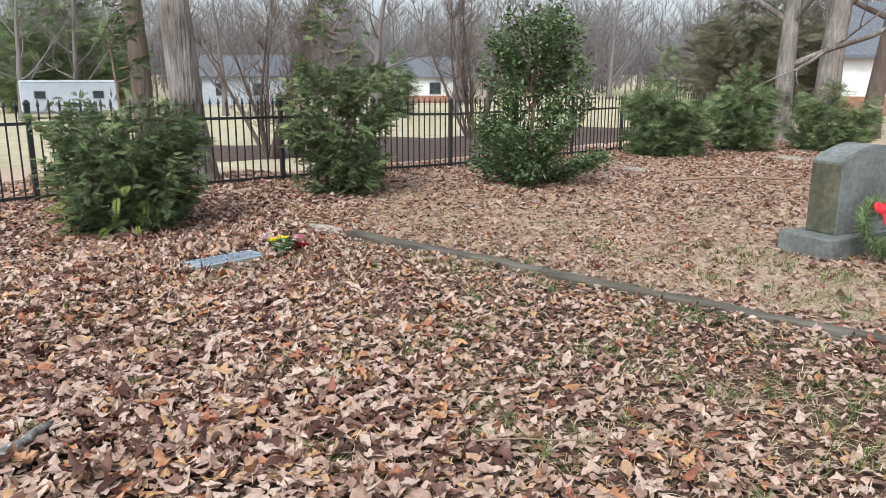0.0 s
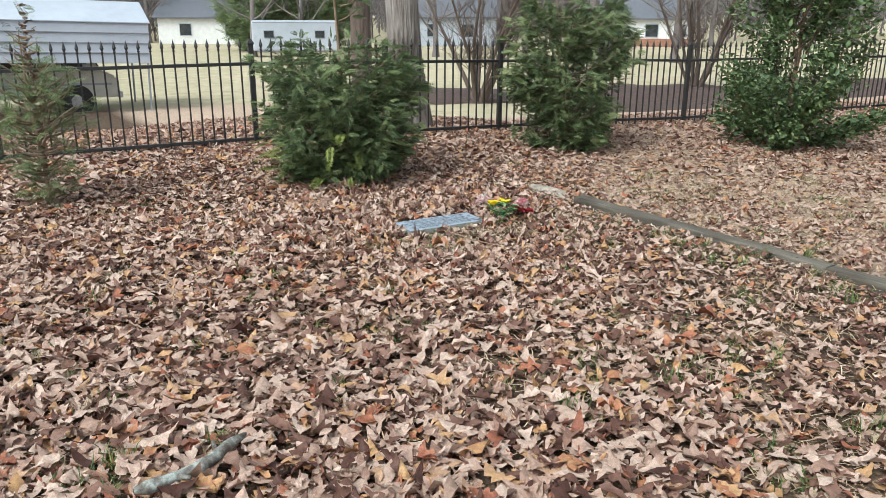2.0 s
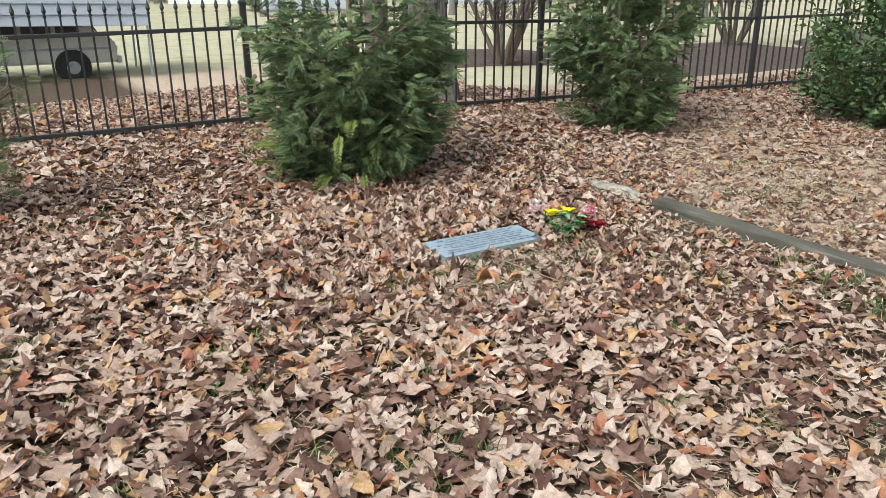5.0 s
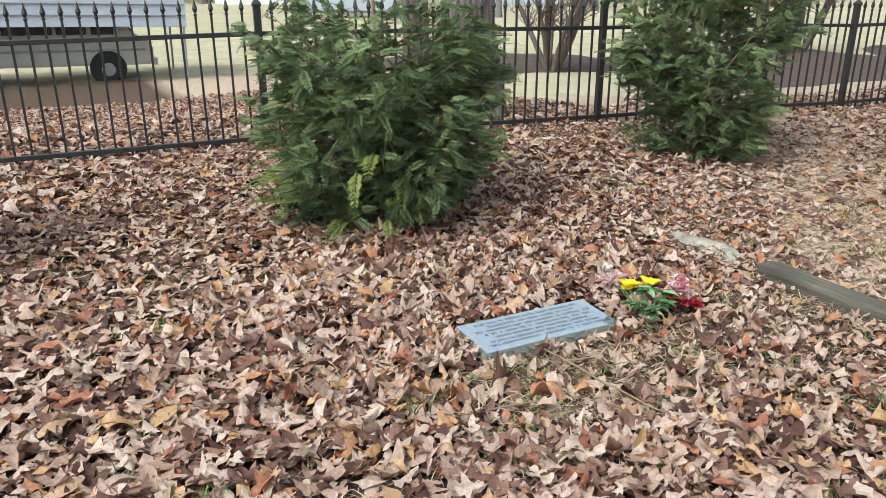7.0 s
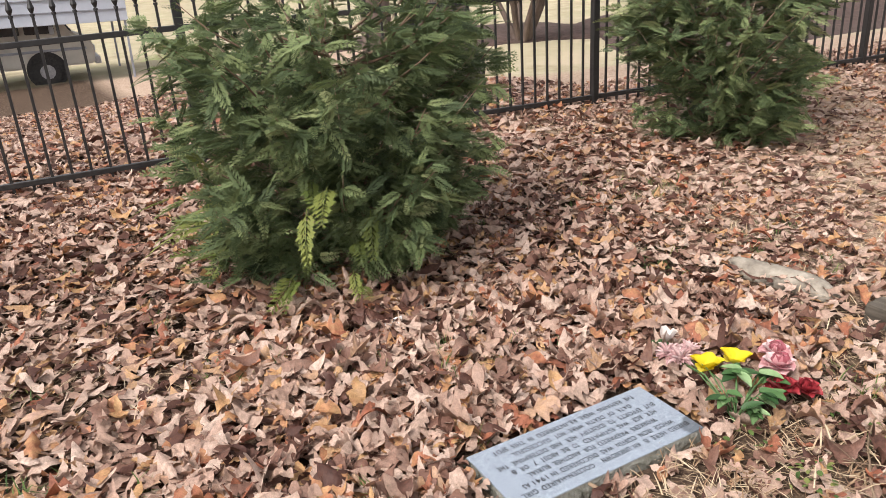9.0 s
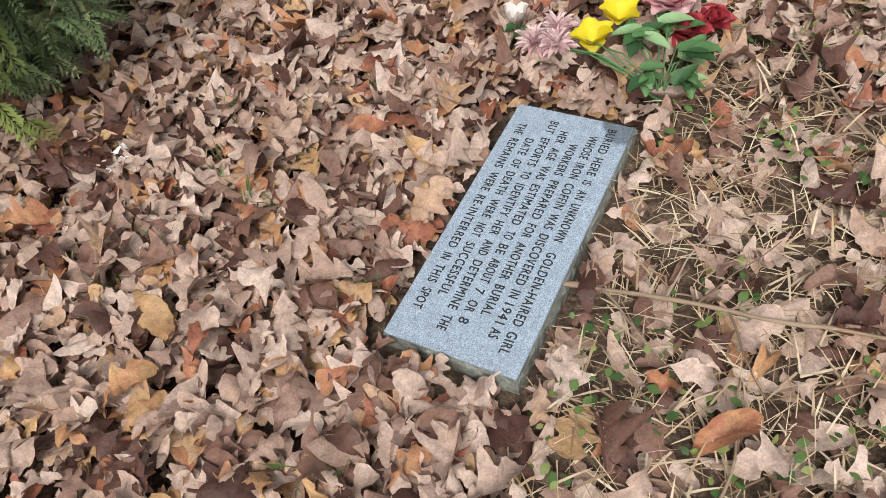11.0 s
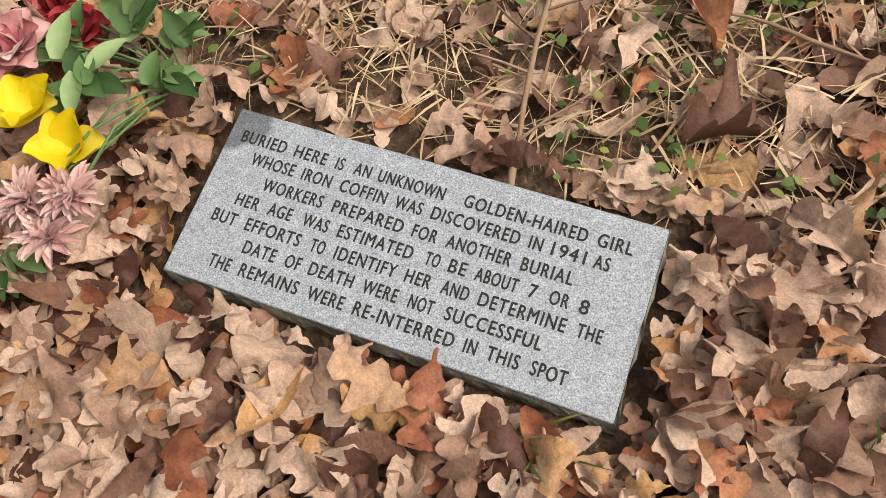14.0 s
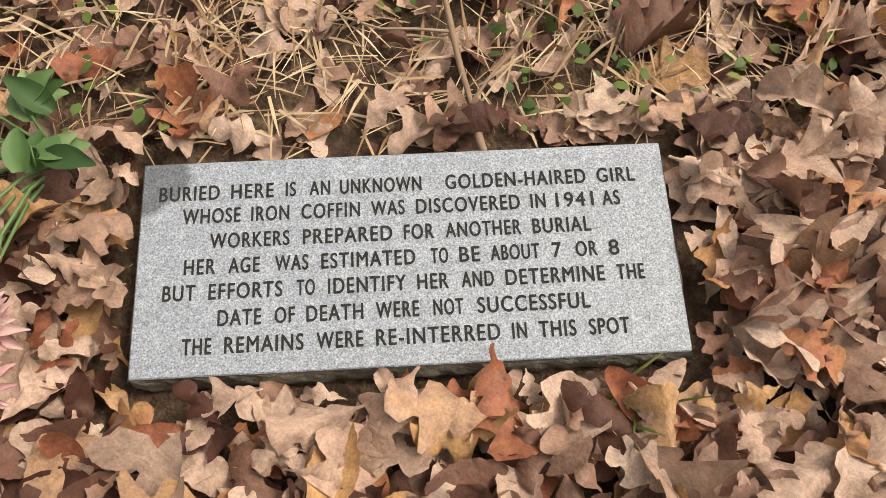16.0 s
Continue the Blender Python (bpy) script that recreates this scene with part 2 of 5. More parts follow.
def ground_z(x, y):
    """Height of the ground: level graves, a fall beyond the fence, low hills far off."""
    x, y = np.asarray(x, float), np.asarray(y, float)
    s = beyond(x, y)
    z = 0.065 * sm(-4.6, 0.0, s) * sm(0.5, -5.0, x)
    drop = 1.15 - 0.6 * sm(0, 14, x) + 0.3 * sm(-9, -16, x)
    z = z - drop * sm(0.6, 9.0, s)
    z = z + 3.5 * sm(70, 190, s) + 0.02 * np.sin(1.7 * x + 0.4) * np.sin(1.3 * y) + 0.012 * np.sin(4.1 * x + 1.1 * y)
    return z


def ground_material():
    m = bpy.data.materials.new("ground_cover")
    m.use_nodes = True
    n, l = m.node_tree.nodes, m.node_tree.links
    b = n["Principled BSDF"]
    b.inputs["Roughness"].default_value, b.inputs["Specular IOR Level"].default_value = 0.95, 0.15
    tc = n.new("ShaderNodeTexCoord")

    def noise_ramp(scale, stops, detail=8):
        t = n.new("ShaderNodeTexNoise")
        t.inputs["Scale"].default_value, t.inputs["Detail"].default_value, t.inputs["Roughness"].default_value = scale, detail, 0.7
        l.new(tc.outputs["Object"], t.inputs["Vector"])
        r = n.new("ShaderNodeValToRGB")
        while len(r.color_ramp.elements) < len(stops):
            r.color_ramp.elements.new(0.5)
        for e, (p, c) in zip(r.color_ramp.elements, stops):
            e.position, e.color = p, (*c, 1)
        l.new(t.outputs["Fac"], r.inputs[0])
        return r.outputs[0]

    def mix(f, a, c):
        x = n.new("ShaderNodeMix")
        x.data_type = "RGBA"
        l.new(f, x.inputs[0])
        l.new(a, x.inputs[6])
        l.new(c, x.inputs[7])
        return x.outputs[2]

    soil = noise_ramp(26, [(0.3, (0.035, 0.023, 0.017)), (0.5, (0.085, 0.056, 0.04)), (0.65, (0.19, 0.135, 0.092)), (0.8, (0.1, 0.095, 0.05))])
    lawn = noise_ramp(1.3, [(0.3, (0.3, 0.255, 0.165)), (0.5, (0.42, 0.365, 0.245)), (0.7, (0.5, 0.43, 0.31))])
    patch = noise_ramp(0.35, [(0.46, (0, 0, 0)), (0.6, (1, 1, 1))], 4)
    far = noise_ramp(0.09, [(0.35, (0.33, 0.315, 0.19)), (0.6, (0.48, 0.4, 0.29))], 5)
    lawn = mix(patch, lawn, far)
    dot = n.new("ShaderNodeVectorMath")
    dot.operation = "DOT_PRODUCT"
    dot.inputs[1].default_value = FN
    l.new(tc.outputs["Object"], dot.inputs[0])
    wob = n.new("ShaderNodeTexNoise")
    wob.inputs["Scale"].default_value, wob.inputs["Detail"].default_value = 0.6, 5
    l.new(tc.outputs["Object"], wob.inputs["Vector"])
    ad = n.new("ShaderNodeMath")
    ad.operation = "MULTIPLY_ADD"
    ad.inputs[1].default_value = 3.0
    l.new(wob.outputs["Fac"], ad.inputs[0])
    l.new(dot.outputs["Value"], ad.inputs[2])
    rng = n.new("ShaderNodeMapRange")
    base = FA.dot(FN) + 1.5
    rng.inputs["From Min"].default_value, rng.inputs["From Max"].default_value = base + 2.6, base + 4.2
    # the bare brown strip is wider towards the carport
    sx = n.new("ShaderNodeSeparateXYZ")
    l.new(tc.outputs["Object"], sx.inputs[0])
    wide = n.new("ShaderNodeMapRange")
    wide.inputs["From Min"].default_value, wide.inputs["From Max"].default_value = -11.0, -6.0
    wide.inputs["To Min"].default_value, wide.inputs["To Max"].default_value = -15.0, 0.0
    l.new(sx.outputs["X"], wide.inputs["Value"])
    both = n.new("ShaderNodeMath")
    l.new(ad.outputs[0], both.inputs[0])
    l.new(wide.outputs[0], both.inputs[1])
    l.new(both.outputs[0], rng.inputs["Value"])
    # matted dry grass on the plot past the timber edging
    mat_grass = noise_ramp(19, [(0.3, (0.24, 0.165, 0.12)), (0.5, (0.44, 0.325, 0.245)), (0.7, (0.56, 0.44, 0.34))])
    past = n.new("ShaderNodeVectorMath")
    past.operation = "DOT_PRODUCT"
    past.inputs[1].default_value = (0.647, 0.762, 0)
    l.new(tc.outputs["Object"], past.inputs[0])
    edge = n.new("ShaderNodeMapRange")
    edge.inputs["From Min"].default_value, edge.inputs["From Max"].default_value = 5.3, 5.9
    l.new(past.outputs["Value"], edge.inputs["Value"])
    soil = mix(edge.outputs[0], soil, mat_grass)
    l.new(mix(rng.outputs[0], soil, lawn), b.inputs["Base Color"])
    t = n.new("ShaderNodeTexNoise")
    t.inputs["Scale"].default_value, t.inputs["Detail"].default_value = 40, 6
    l.new(tc.outputs["Object"], t.inputs["Vector"])
    bp = n.new("ShaderNodeBump")
    bp.inputs["Strength"].default_value, bp.inputs["Distance"].default_value = 0.8, 0.03
    l.new(t.outputs["Fac"], bp.inputs["Height"])
    l.new(bp.outputs[0], b.inputs["Normal"])
    return m


# ---- mesh tools ----


def link_mesh(name, verts, faces, mat, parent=None, label="", smooth=False):
    """One mesh object from vertex and face arrays."""
    me = bpy.data.meshes.new(name)
    me.from_pydata([tuple(v) for v in verts], [], [tuple(f) for f in faces])
    me.materials.append(mat)
    if smooth:
        me.polygons.foreach_set("use_smooth", [True] * len(me.polygons))
    ob = new(name, me)
    ob.parent = parent
    return tagged(ob, label)


def quick_mesh(name, v, f):
    """A mesh from numpy arrays, all faces with the same corner count."""
    me = bpy.data.meshes.new(name)
    k = f.shape[1]
    me.vertices.add(len(v))
    me.vertices.foreach_set("co", np.ascontiguousarray(v, dtype=np.float32).ravel())
    me.loops.add(f.size)
    me.loops.foreach_set("vertex_index", np.ascontiguousarray(f, dtype=np.int32).ravel())
    me.polygons.add(len(f))
    me.polygons.foreach_set("loop_start", np.arange(0, f.size, k, dtype=np.int32))
    me.polygons.foreach_set("loop_total", np.full(len(f), k, dtype=np.int32))
    me.update(calc_edges=True)
    return me


def part(name, bm, mat, parent=None, label="", smooth=False):
    """Links a bmesh as one mesh object under a thing or a part."""
    me = bpy.data.meshes.new(name)
    bm.normal_update()
    bm.to_mesh(me)
    bm.free()
    me.materials.append(mat)
    if smooth:
        me.polygons.foreach_set("use_smooth", [True] * len(me.polygons))
    ob = new(name, me)
    ob.parent = parent
    return tagged(ob, label)


def box_bm(size, centre=(0, 0, 0), bevel=0.0, seg=2, bm=None):
    bm = bm or bmesh.new()
    r = bmesh.ops.create_cube(bm, size=1.0, matrix=Matrix.Translation(centre) @ Matrix.Diagonal((*size, 1)))
    if bevel:
        es = list({e for v in r["verts"] for e in v.link_edges})
        bmesh.ops.bevel(bm, geom=es, offset=bevel, segments=seg, affect="EDGES", profile=0.6)
    return bm


def empty(name, m, label, category, group="", kind=""):
    ob = new(name)
    ob.matrix_world = m
    return tagged(ob, label, category, group, kind)


class Tubes:
    """Gathers tapered tubes into one mesh."""

    def __init__(self):
        self.v, self.f = [], []

    def add(self, pts, radii, sides=5):
        base = len(self.v)
        pts = [Vector(p) for p in pts]
        for i, p in enumerate(pts):
            d = (pts[min(i + 1, len(pts) - 1)] - pts[max(i - 1, 0)]).normalized()
            s = d.cross(Vector((0.31, 0.72, 0.62)))
            if s.length < 0.05:
                s = d.cross(Vector((1, 0, 0)))
            s.normalize()
            u = d.cross(s)
            for k in range(sides):
                a = 2 * math.pi * k / sides
                self.v.append(p + (s * math.cos(a) + u * math.sin(a)) * radii[i])
        for i in range(len(pts) - 1):
            for k in range(sides):
                a, b = base + i * sides + k, base + i * sides + (k + 1) % sides
                self.f.append((a, b, b + sides, a + sides))
        self.f.append(tuple(base + (len(pts) - 1) * sides + k for k in range(sides)))

    def link(self, name, mat, parent=None, label=""):
        return link_mesh(name, self.v, self.f, mat, parent, label, True)


def wander(start, way, length, n, bend, rnd, lift=0.0):
    """A crooked line of n + 1 points."""
    p, d, out = Vector(start), Vector(way).normalized(), [Vector(start)]
    for _ in range(n):
        d = (d + Vector((rnd.uniform(-bend, bend), rnd.uniform(-bend, bend), rnd.uniform(-bend, bend) + lift))).normalized()
        p = p + d * (length / n)
        out.append(p.copy())
    return out


# ---- ground ----
axis_x = np.concatenate([[-700, -400, -250], np.linspace(-160, -20, 29), np.arange(-18, 14, 0.4), np.linspace(15, 160, 30), [250, 400, 700]])
axis_y = np.concatenate([[-300, -120, -60, -30, -15], np.arange(-8, 26, 0.4), np.linspace(27, 190, 56), [260, 400, 800]])
gx, gy = np.meshgrid(axis_x, axis_y)
nx_, ny_ = len(axis_x), len(axis_y)
gi = np.arange(nx_ * ny_).reshape(ny_, nx_)
quads = np.stack([gi[:-1, :-1], gi[:-1, 1:], gi[1:, 1:], gi[1:, :-1]], -1).reshape(-1, 4)
gm = quick_mesh("ground", np.stack([gx, gy, ground_z(gx, gy)], -1).reshape(-1, 3), quads)
gm.materials.append(ground_material())
gm.polygons.foreach_set("use_smooth", [True] * len(gm.polygons))
tagged(new("ground", gm), "bare brown soil giving way to dry tan lawn", "ground", kind="structure")


def gz(x, y):
    return float(ground_z(x, y))


def mulch(x, y, rx, ry, seed):
    rnd = random.Random(seed)
    ph = [rnd.uniform(0, 6) for _ in range(3)]
    v, f, k = [(x, y, gz(x, y) + 0.1)], [], 40
    for ring, q in enumerate((0.5, 0.93, 1.0)):
        for i in range(k):
            a = 2 * math.pi * i / k
            r = q * (1 + 0.1 * math.sin(3 * a + ph[0]) + 0.06 * math.sin(7 * a + ph[1]))
            px, py = x + rx * r * math.cos(a), y + ry * r * math.sin(a)
            v.append((px, py, gz(px, py) + (0.09, 0.06, -0.05)[ring]))
    for i in range(k):
        j = (i + 1) % k
        f.append((0, 1 + i, 1 + j))
        for ring in range(2):
            a = 1 + ring * k
            f.append((a + i, a + k + i, a + k + j, a + j))
    tagged(link_mesh("mulch_bed", v, f, M_MULCH, smooth=True), "dark brown mulch bed in the dry lawn", "mulch bed", "mulch beds", "structure")


mulch(-8.2, 28, 5.5, 3.0, 1)
mulch(-0.3, 29, 4.5, 8.0, 2)
mulch(7, 33, 4.0, 6.0, 3)

# ---- grave marker ----
STONE_C, STONE_R = (-1.951, 6.615), -133.75
LEN, WID, TOP = 0.711, 0.295, 0.046
STONE_M = pose(STONE_C[0], STONE_C[1], 0, 0, 0, STONE_R)


def make_marker():
    marker = empty("grave_marker", STONE_M, "flat grey granite grave marker with carved black inscription", "grave marker")
    bm = bmesh.new()
    rnd = random.Random(4)
    # rough split sides: a ring of jittered points below a crisp top edge
    nL, nW = 36, 15
    ring = [(-LEN / 2 + LEN * i / nL, -WID / 2) for i in range(nL)] + [(LEN / 2, -WID / 2 + WID * i / nW) for i in range(nW)]
    ring += [(LEN / 2 - LEN * i / nL, WID / 2) for i in range(nL)] + [(-LEN / 2, WID / 2 - WID * i / nW) for i in range(nW)]
    layers = []
    for z, out, j in ((TOP - 0.003, 0.0, 0.0006), (TOP - 0.014, 0.003, 0.003), (TOP - 0.032, 0.006, 0.004), (-0.06, 0.004, 0.003)):
        lay = []
        for x, y in ring:
            o = out + rnd.uniform(-j, j)
            lay.append(bm.verts.new((x + math.copysign(o, x) * (abs(x) > LEN / 2 - 1e-4), y + math.copysign(o, y) * (abs(y) > WID / 2 - 1e-4), z + rnd.uniform(-j, j) * 0.5)))
        layers.append(lay)
    n = len(ring)
    for a, b in zip(layers, layers[1:]):
        for i in range(n):
            bm.faces.new((a[i], b[i], b[(i + 1) % n], a[(i + 1) % n]))
    part("rough_side", bm, M_GRANITE_ROUGH, marker, "rough split granite side stained with soil")
    part("polished_top", box_bm((LEN - 0.001, WID - 0.001, 0.03), (0, 0, TOP - 0.015), 0.0018, 1), M_GRANITE, marker)
    lines = (
        (0.155, (("BURIED", 0.035, 0.147), ("HERE", 0.170, 0.249), ("IS", 0.273, 0.291), ("AN", 0.318, 0.356), ("UNKNOWN", 0.376, 0.530), ("GOLDEN-HAIRED", 0.577, 0.846), ("GIRL", 0.869, 0.941))),
        (0.269, (("WHOSE", 0.081, 0.188), ("IRON", 0.209, 0.279), ("COFFIN", 0.303, 0.412), ("WAS", 0.434, 0.496), ("DISCOVERED", 0.519, 0.715), ("IN", 0.737, 0.764), ("1941", 0.785, 0.856), ("AS", 0.874, 0.906))),
        (0.391, (("WORKERS", 0.134, 0.280), ("PREPARED", 0.306, 0.471), ("FOR", 0.494, 0.549), ("ANOTHER", 0.572, 0.713), ("BURIAL", 0.736, 0.845))),
        (0.510, (("HER", 0.089, 0.145), ("AGE", 0.170, 0.226), ("WAS", 0.255, 0.315), ("ESTIMATED", 0.340, 0.512), ("TO", 0.542, 0.573), ("BE", 0.595, 0.632), ("ABOUT", 0.653, 0.743), ("7", 0.768, 0.784), ("OR", 0.812, 0.851), ("8", 0.874, 0.892))),
        (0.627, (("BUT", 0.053, 0.111), ("EFFORTS", 0.136, 0.268), ("TO", 0.295, 0.327), ("IDENTIFY", 0.352, 0.493), ("HER", 0.515, 0.571), ("AND", 0.596, 0.654), ("DETERMINE", 0.677, 0.859), ("THE", 0.883, 0.933))),
        (0.747, (("DATE", 0.154, 0.231), ("OF", 0.256, 0.291), ("DEATH", 0.313, 0.414), ("WERE", 0.438, 0.515), ("NOT", 0.542, 0.595), ("SUCCESSFUL", 0.622, 0.826))),
        (0.868, (("THE", 0.093, 0.144), ("REMAINS", 0.168, 0.307), ("WERE", 0.331, 0.413), ("RE-INTERRED", 0.437, 0.658), ("IN", 0.681, 0.706), ("THIS", 0.729, 0.795), ("SPOT", 0.820, 0.892))),
    )
    for v, words in lines:
        bm = bmesh.new()
        for word, u0, u1 in words:
            cu = bpy.data.curves.new("line", "FONT")
            cu.body, cu.size, cu.space_character = word, 1.0, 1.16
            tmp = new("line", cu)
            bpy.context.view_layer.update()
            me = bpy.data.meshes.new_from_object(tmp.evaluated_get(bpy.context.evaluated_depsgraph_get()))
            bpy.data.objects.remove(tmp)
            co = np.zeros(len(me.vertices) * 3, np.float32)
            me.vertices.foreach_get("co", co)
            co = co.reshape(-1, 3)
            lo, hi = co.min(0), co.max(0)
            co[:, 0] = -LEN / 2 + LEN * (u0 + (u1 - u0) * (co[:, 0] - lo[0]) / (hi[0] - lo[0]))
            co[:, 1] = WID / 2 - WID * v + 0.0215 * (co[:, 1] / 0.72 - 0.5)
            co[:, 2] = TOP + 0.0006
            me.vertices.foreach_set("co", co.ravel())
            bm.from_mesh(me)
            bpy.data.meshes.remove(me)
        old = list(bm.verts) + list(bm.edges) + list(bm.faces)
        for i, (dx, dy) in enumerate(((0.00055, 0.0), (-0.00055, 0.0), (0.0, 0.00045), (0.0, -0.00045))):
            r = bmesh.ops.duplicate(bm, geom=old)
            bmesh.ops.translate(bm, verts=[g for g in r["geom"] if isinstance(g, bmesh.types.BMVert)], vec=(dx, dy, 0.00008 * (i + 1)))
        part("inscription_line", bm, M_LETTER, marker)


make_marker()

# ---- headstone ----


def make_headstone():
    yaw = 29.0
    c = Vector((3.5, 6.92, 0)) + Vector((math.cos(radians(yaw)), math.sin(radians(yaw)), 0)) * 0.72
    hs = empty("headstone", pose(c.x, c.y, gz(c.x, c.y) - 0.02, 0, 0, yaw), "weathered grey granite headstone on a stepped base, lichened end", "headstone")
    part("base", box_bm((1.44, 0.58, 0.24), (0, 0, 0.12), 0.018, 2), M_OLD_STONE, hs)
    # tablet with a serpentine top, cut from a side profile
    bm = bmesh.new()
    half, th, k = 0.5, 0.165, 28
    prof = [(half, 0.235), (half, 0.93)]
    for i in range(k + 1):
        x = half - 0.05 - (2 * half - 0.1) * i / k
        prof.append((x, 0.97 + 0.11 * math.cos(x / half * math.pi / 2) ** 1.3))
    prof += [(-half, 0.93), (-half, 0.235)]
    a = [bm.verts.new((x, -th, z)) for x, z in prof]
    b = [bm.verts.new((x, th, z)) for x, z in prof]
    bm.faces.new(a)
    bm.faces.new(b[::-1])
    for i in range(len(a)):
        j = (i + 1) % len(a)
        bm.faces.new((a[j], a[i], b[i], b[j]))
    bmesh.ops.recalc_face_normals(bm, faces=bm.faces)
    bmesh.ops.bevel(bm, geom=[e for e in bm.edges if abs(e.verts[0].co.y - e.verts[1].co.y) < 1e-4], offset=0.012, segments=2, affect="EDGES")
    part("tablet", bm, M_OLD_STONE, hs)
    part("rough_end", box_bm((0.014, 0.3, 0.66), (-half - 0.003, 0, 0.58), 0.006, 1), M_MOSSY_STONE, hs, "dark lichen-covered rough end face")
    # wreath against the far face
    wm = pose(c.x, c.y, 0, 0, 0, yaw) @ pose(-0.3, -0.45, gz(c.x, c.y) + 0.34, 68, 0, 0)
    wr = empty("wreath", wm, "evergreen wreath with red bow leaning on the headstone", "wreath")
    rnd = random.Random(8)
    tips = Tubes()
    for i in range(1500):
        a = rnd.uniform(0, 2 * math.pi)
        p = Vector((math.cos(a) * 0.2, math.sin(a) * 0.2, 0))
        d = Vector((rnd.gauss(0, 1), rnd.gauss(0, 1), rnd.gauss(0, 0.7))) + p * 3
        d.normalize()
        tips.add([p, p + d * rnd.uniform(0.06, 0.13)], [0.008, 0.0015], 3)
    tips.link("needle_mass", M_CEDAR, wr)
    bm = bmesh.new()
    for s in (-1, 1):
        for w, r in ((0.0, 0.06), (0.5, 0.045)):
            bmesh.ops.create_uvsphere(bm, u_segments=12, v_segments=8, radius=1, matrix=pose(s * 0.07, 0.16 + 0.0 * w, 0.09, 0, 0, s * (25 + 40 * w)) @ Matrix.Diagonal((0.075, r, 0.03, 1)))
        box_bm((0.05, 0.2, 0.006), (s * 0.045, 0.04, 0.1), 0.002, 1, bm)
    part("bow", bm, M_BOW, wr, "red ribbon bow", True)


make_headstone()

# ---- timber edging ----


def make_timber(p0, p1, first):
    p0, p1 = Vector((*p0, 0)), Vector((*p1, 0))
    d = p1 - p0
    mid = (p0 + p1) / 2
    bm = box_bm((d.length - 0.012, 0.125, 0.12), (0, 0, 0), 0.012, 2)
    bmesh.ops.subdivide_edges(bm, edges=[e for e in bm.edges if abs((e.verts[0].co - e.verts[1].co).x) > 0.5], cuts=24)
    rnd = random.Random(int(first * 10) + 3)
    for v in bm.verts:
        v.co.y += 0.006 * noise.noise(v.co * 3 + Vector((first, 0, 0))) + rnd.uniform(-0.002, 0.002)
        v.co.z += 0.012 * noise.noise(v.co * 2.2 + Vector((0, first, 4)))
    ob = part("edging_timber", bm, M_TIMBER)
    ob.matrix_world = pose(mid.x, mid.y, 0.002 + gz(mid.x, mid.y), 0, rnd.uniform(-0.5, 0.5), math.degrees(math.atan2(d.y, d.x)))
    tagged(ob, "weathered grey timber edging half sunk in leaf litter", "edging", "timber edging of the plot")


T0, T1 = Vector((-0.94, 7.75, 0)), Vector((2.91, 4.48, 0))
TD = (T1 - T0).normalized()
for k in range(4):
    a, b = T0 + TD * (2.44 * k), T0 + TD * (2.44 * (k + 1))
    off = TD.cross(Vector((0, 0, 1))) * (0.02 * (k % 2))
    make_timber((a + off).xy, (b + off).xy, k)

# ---- fence ----


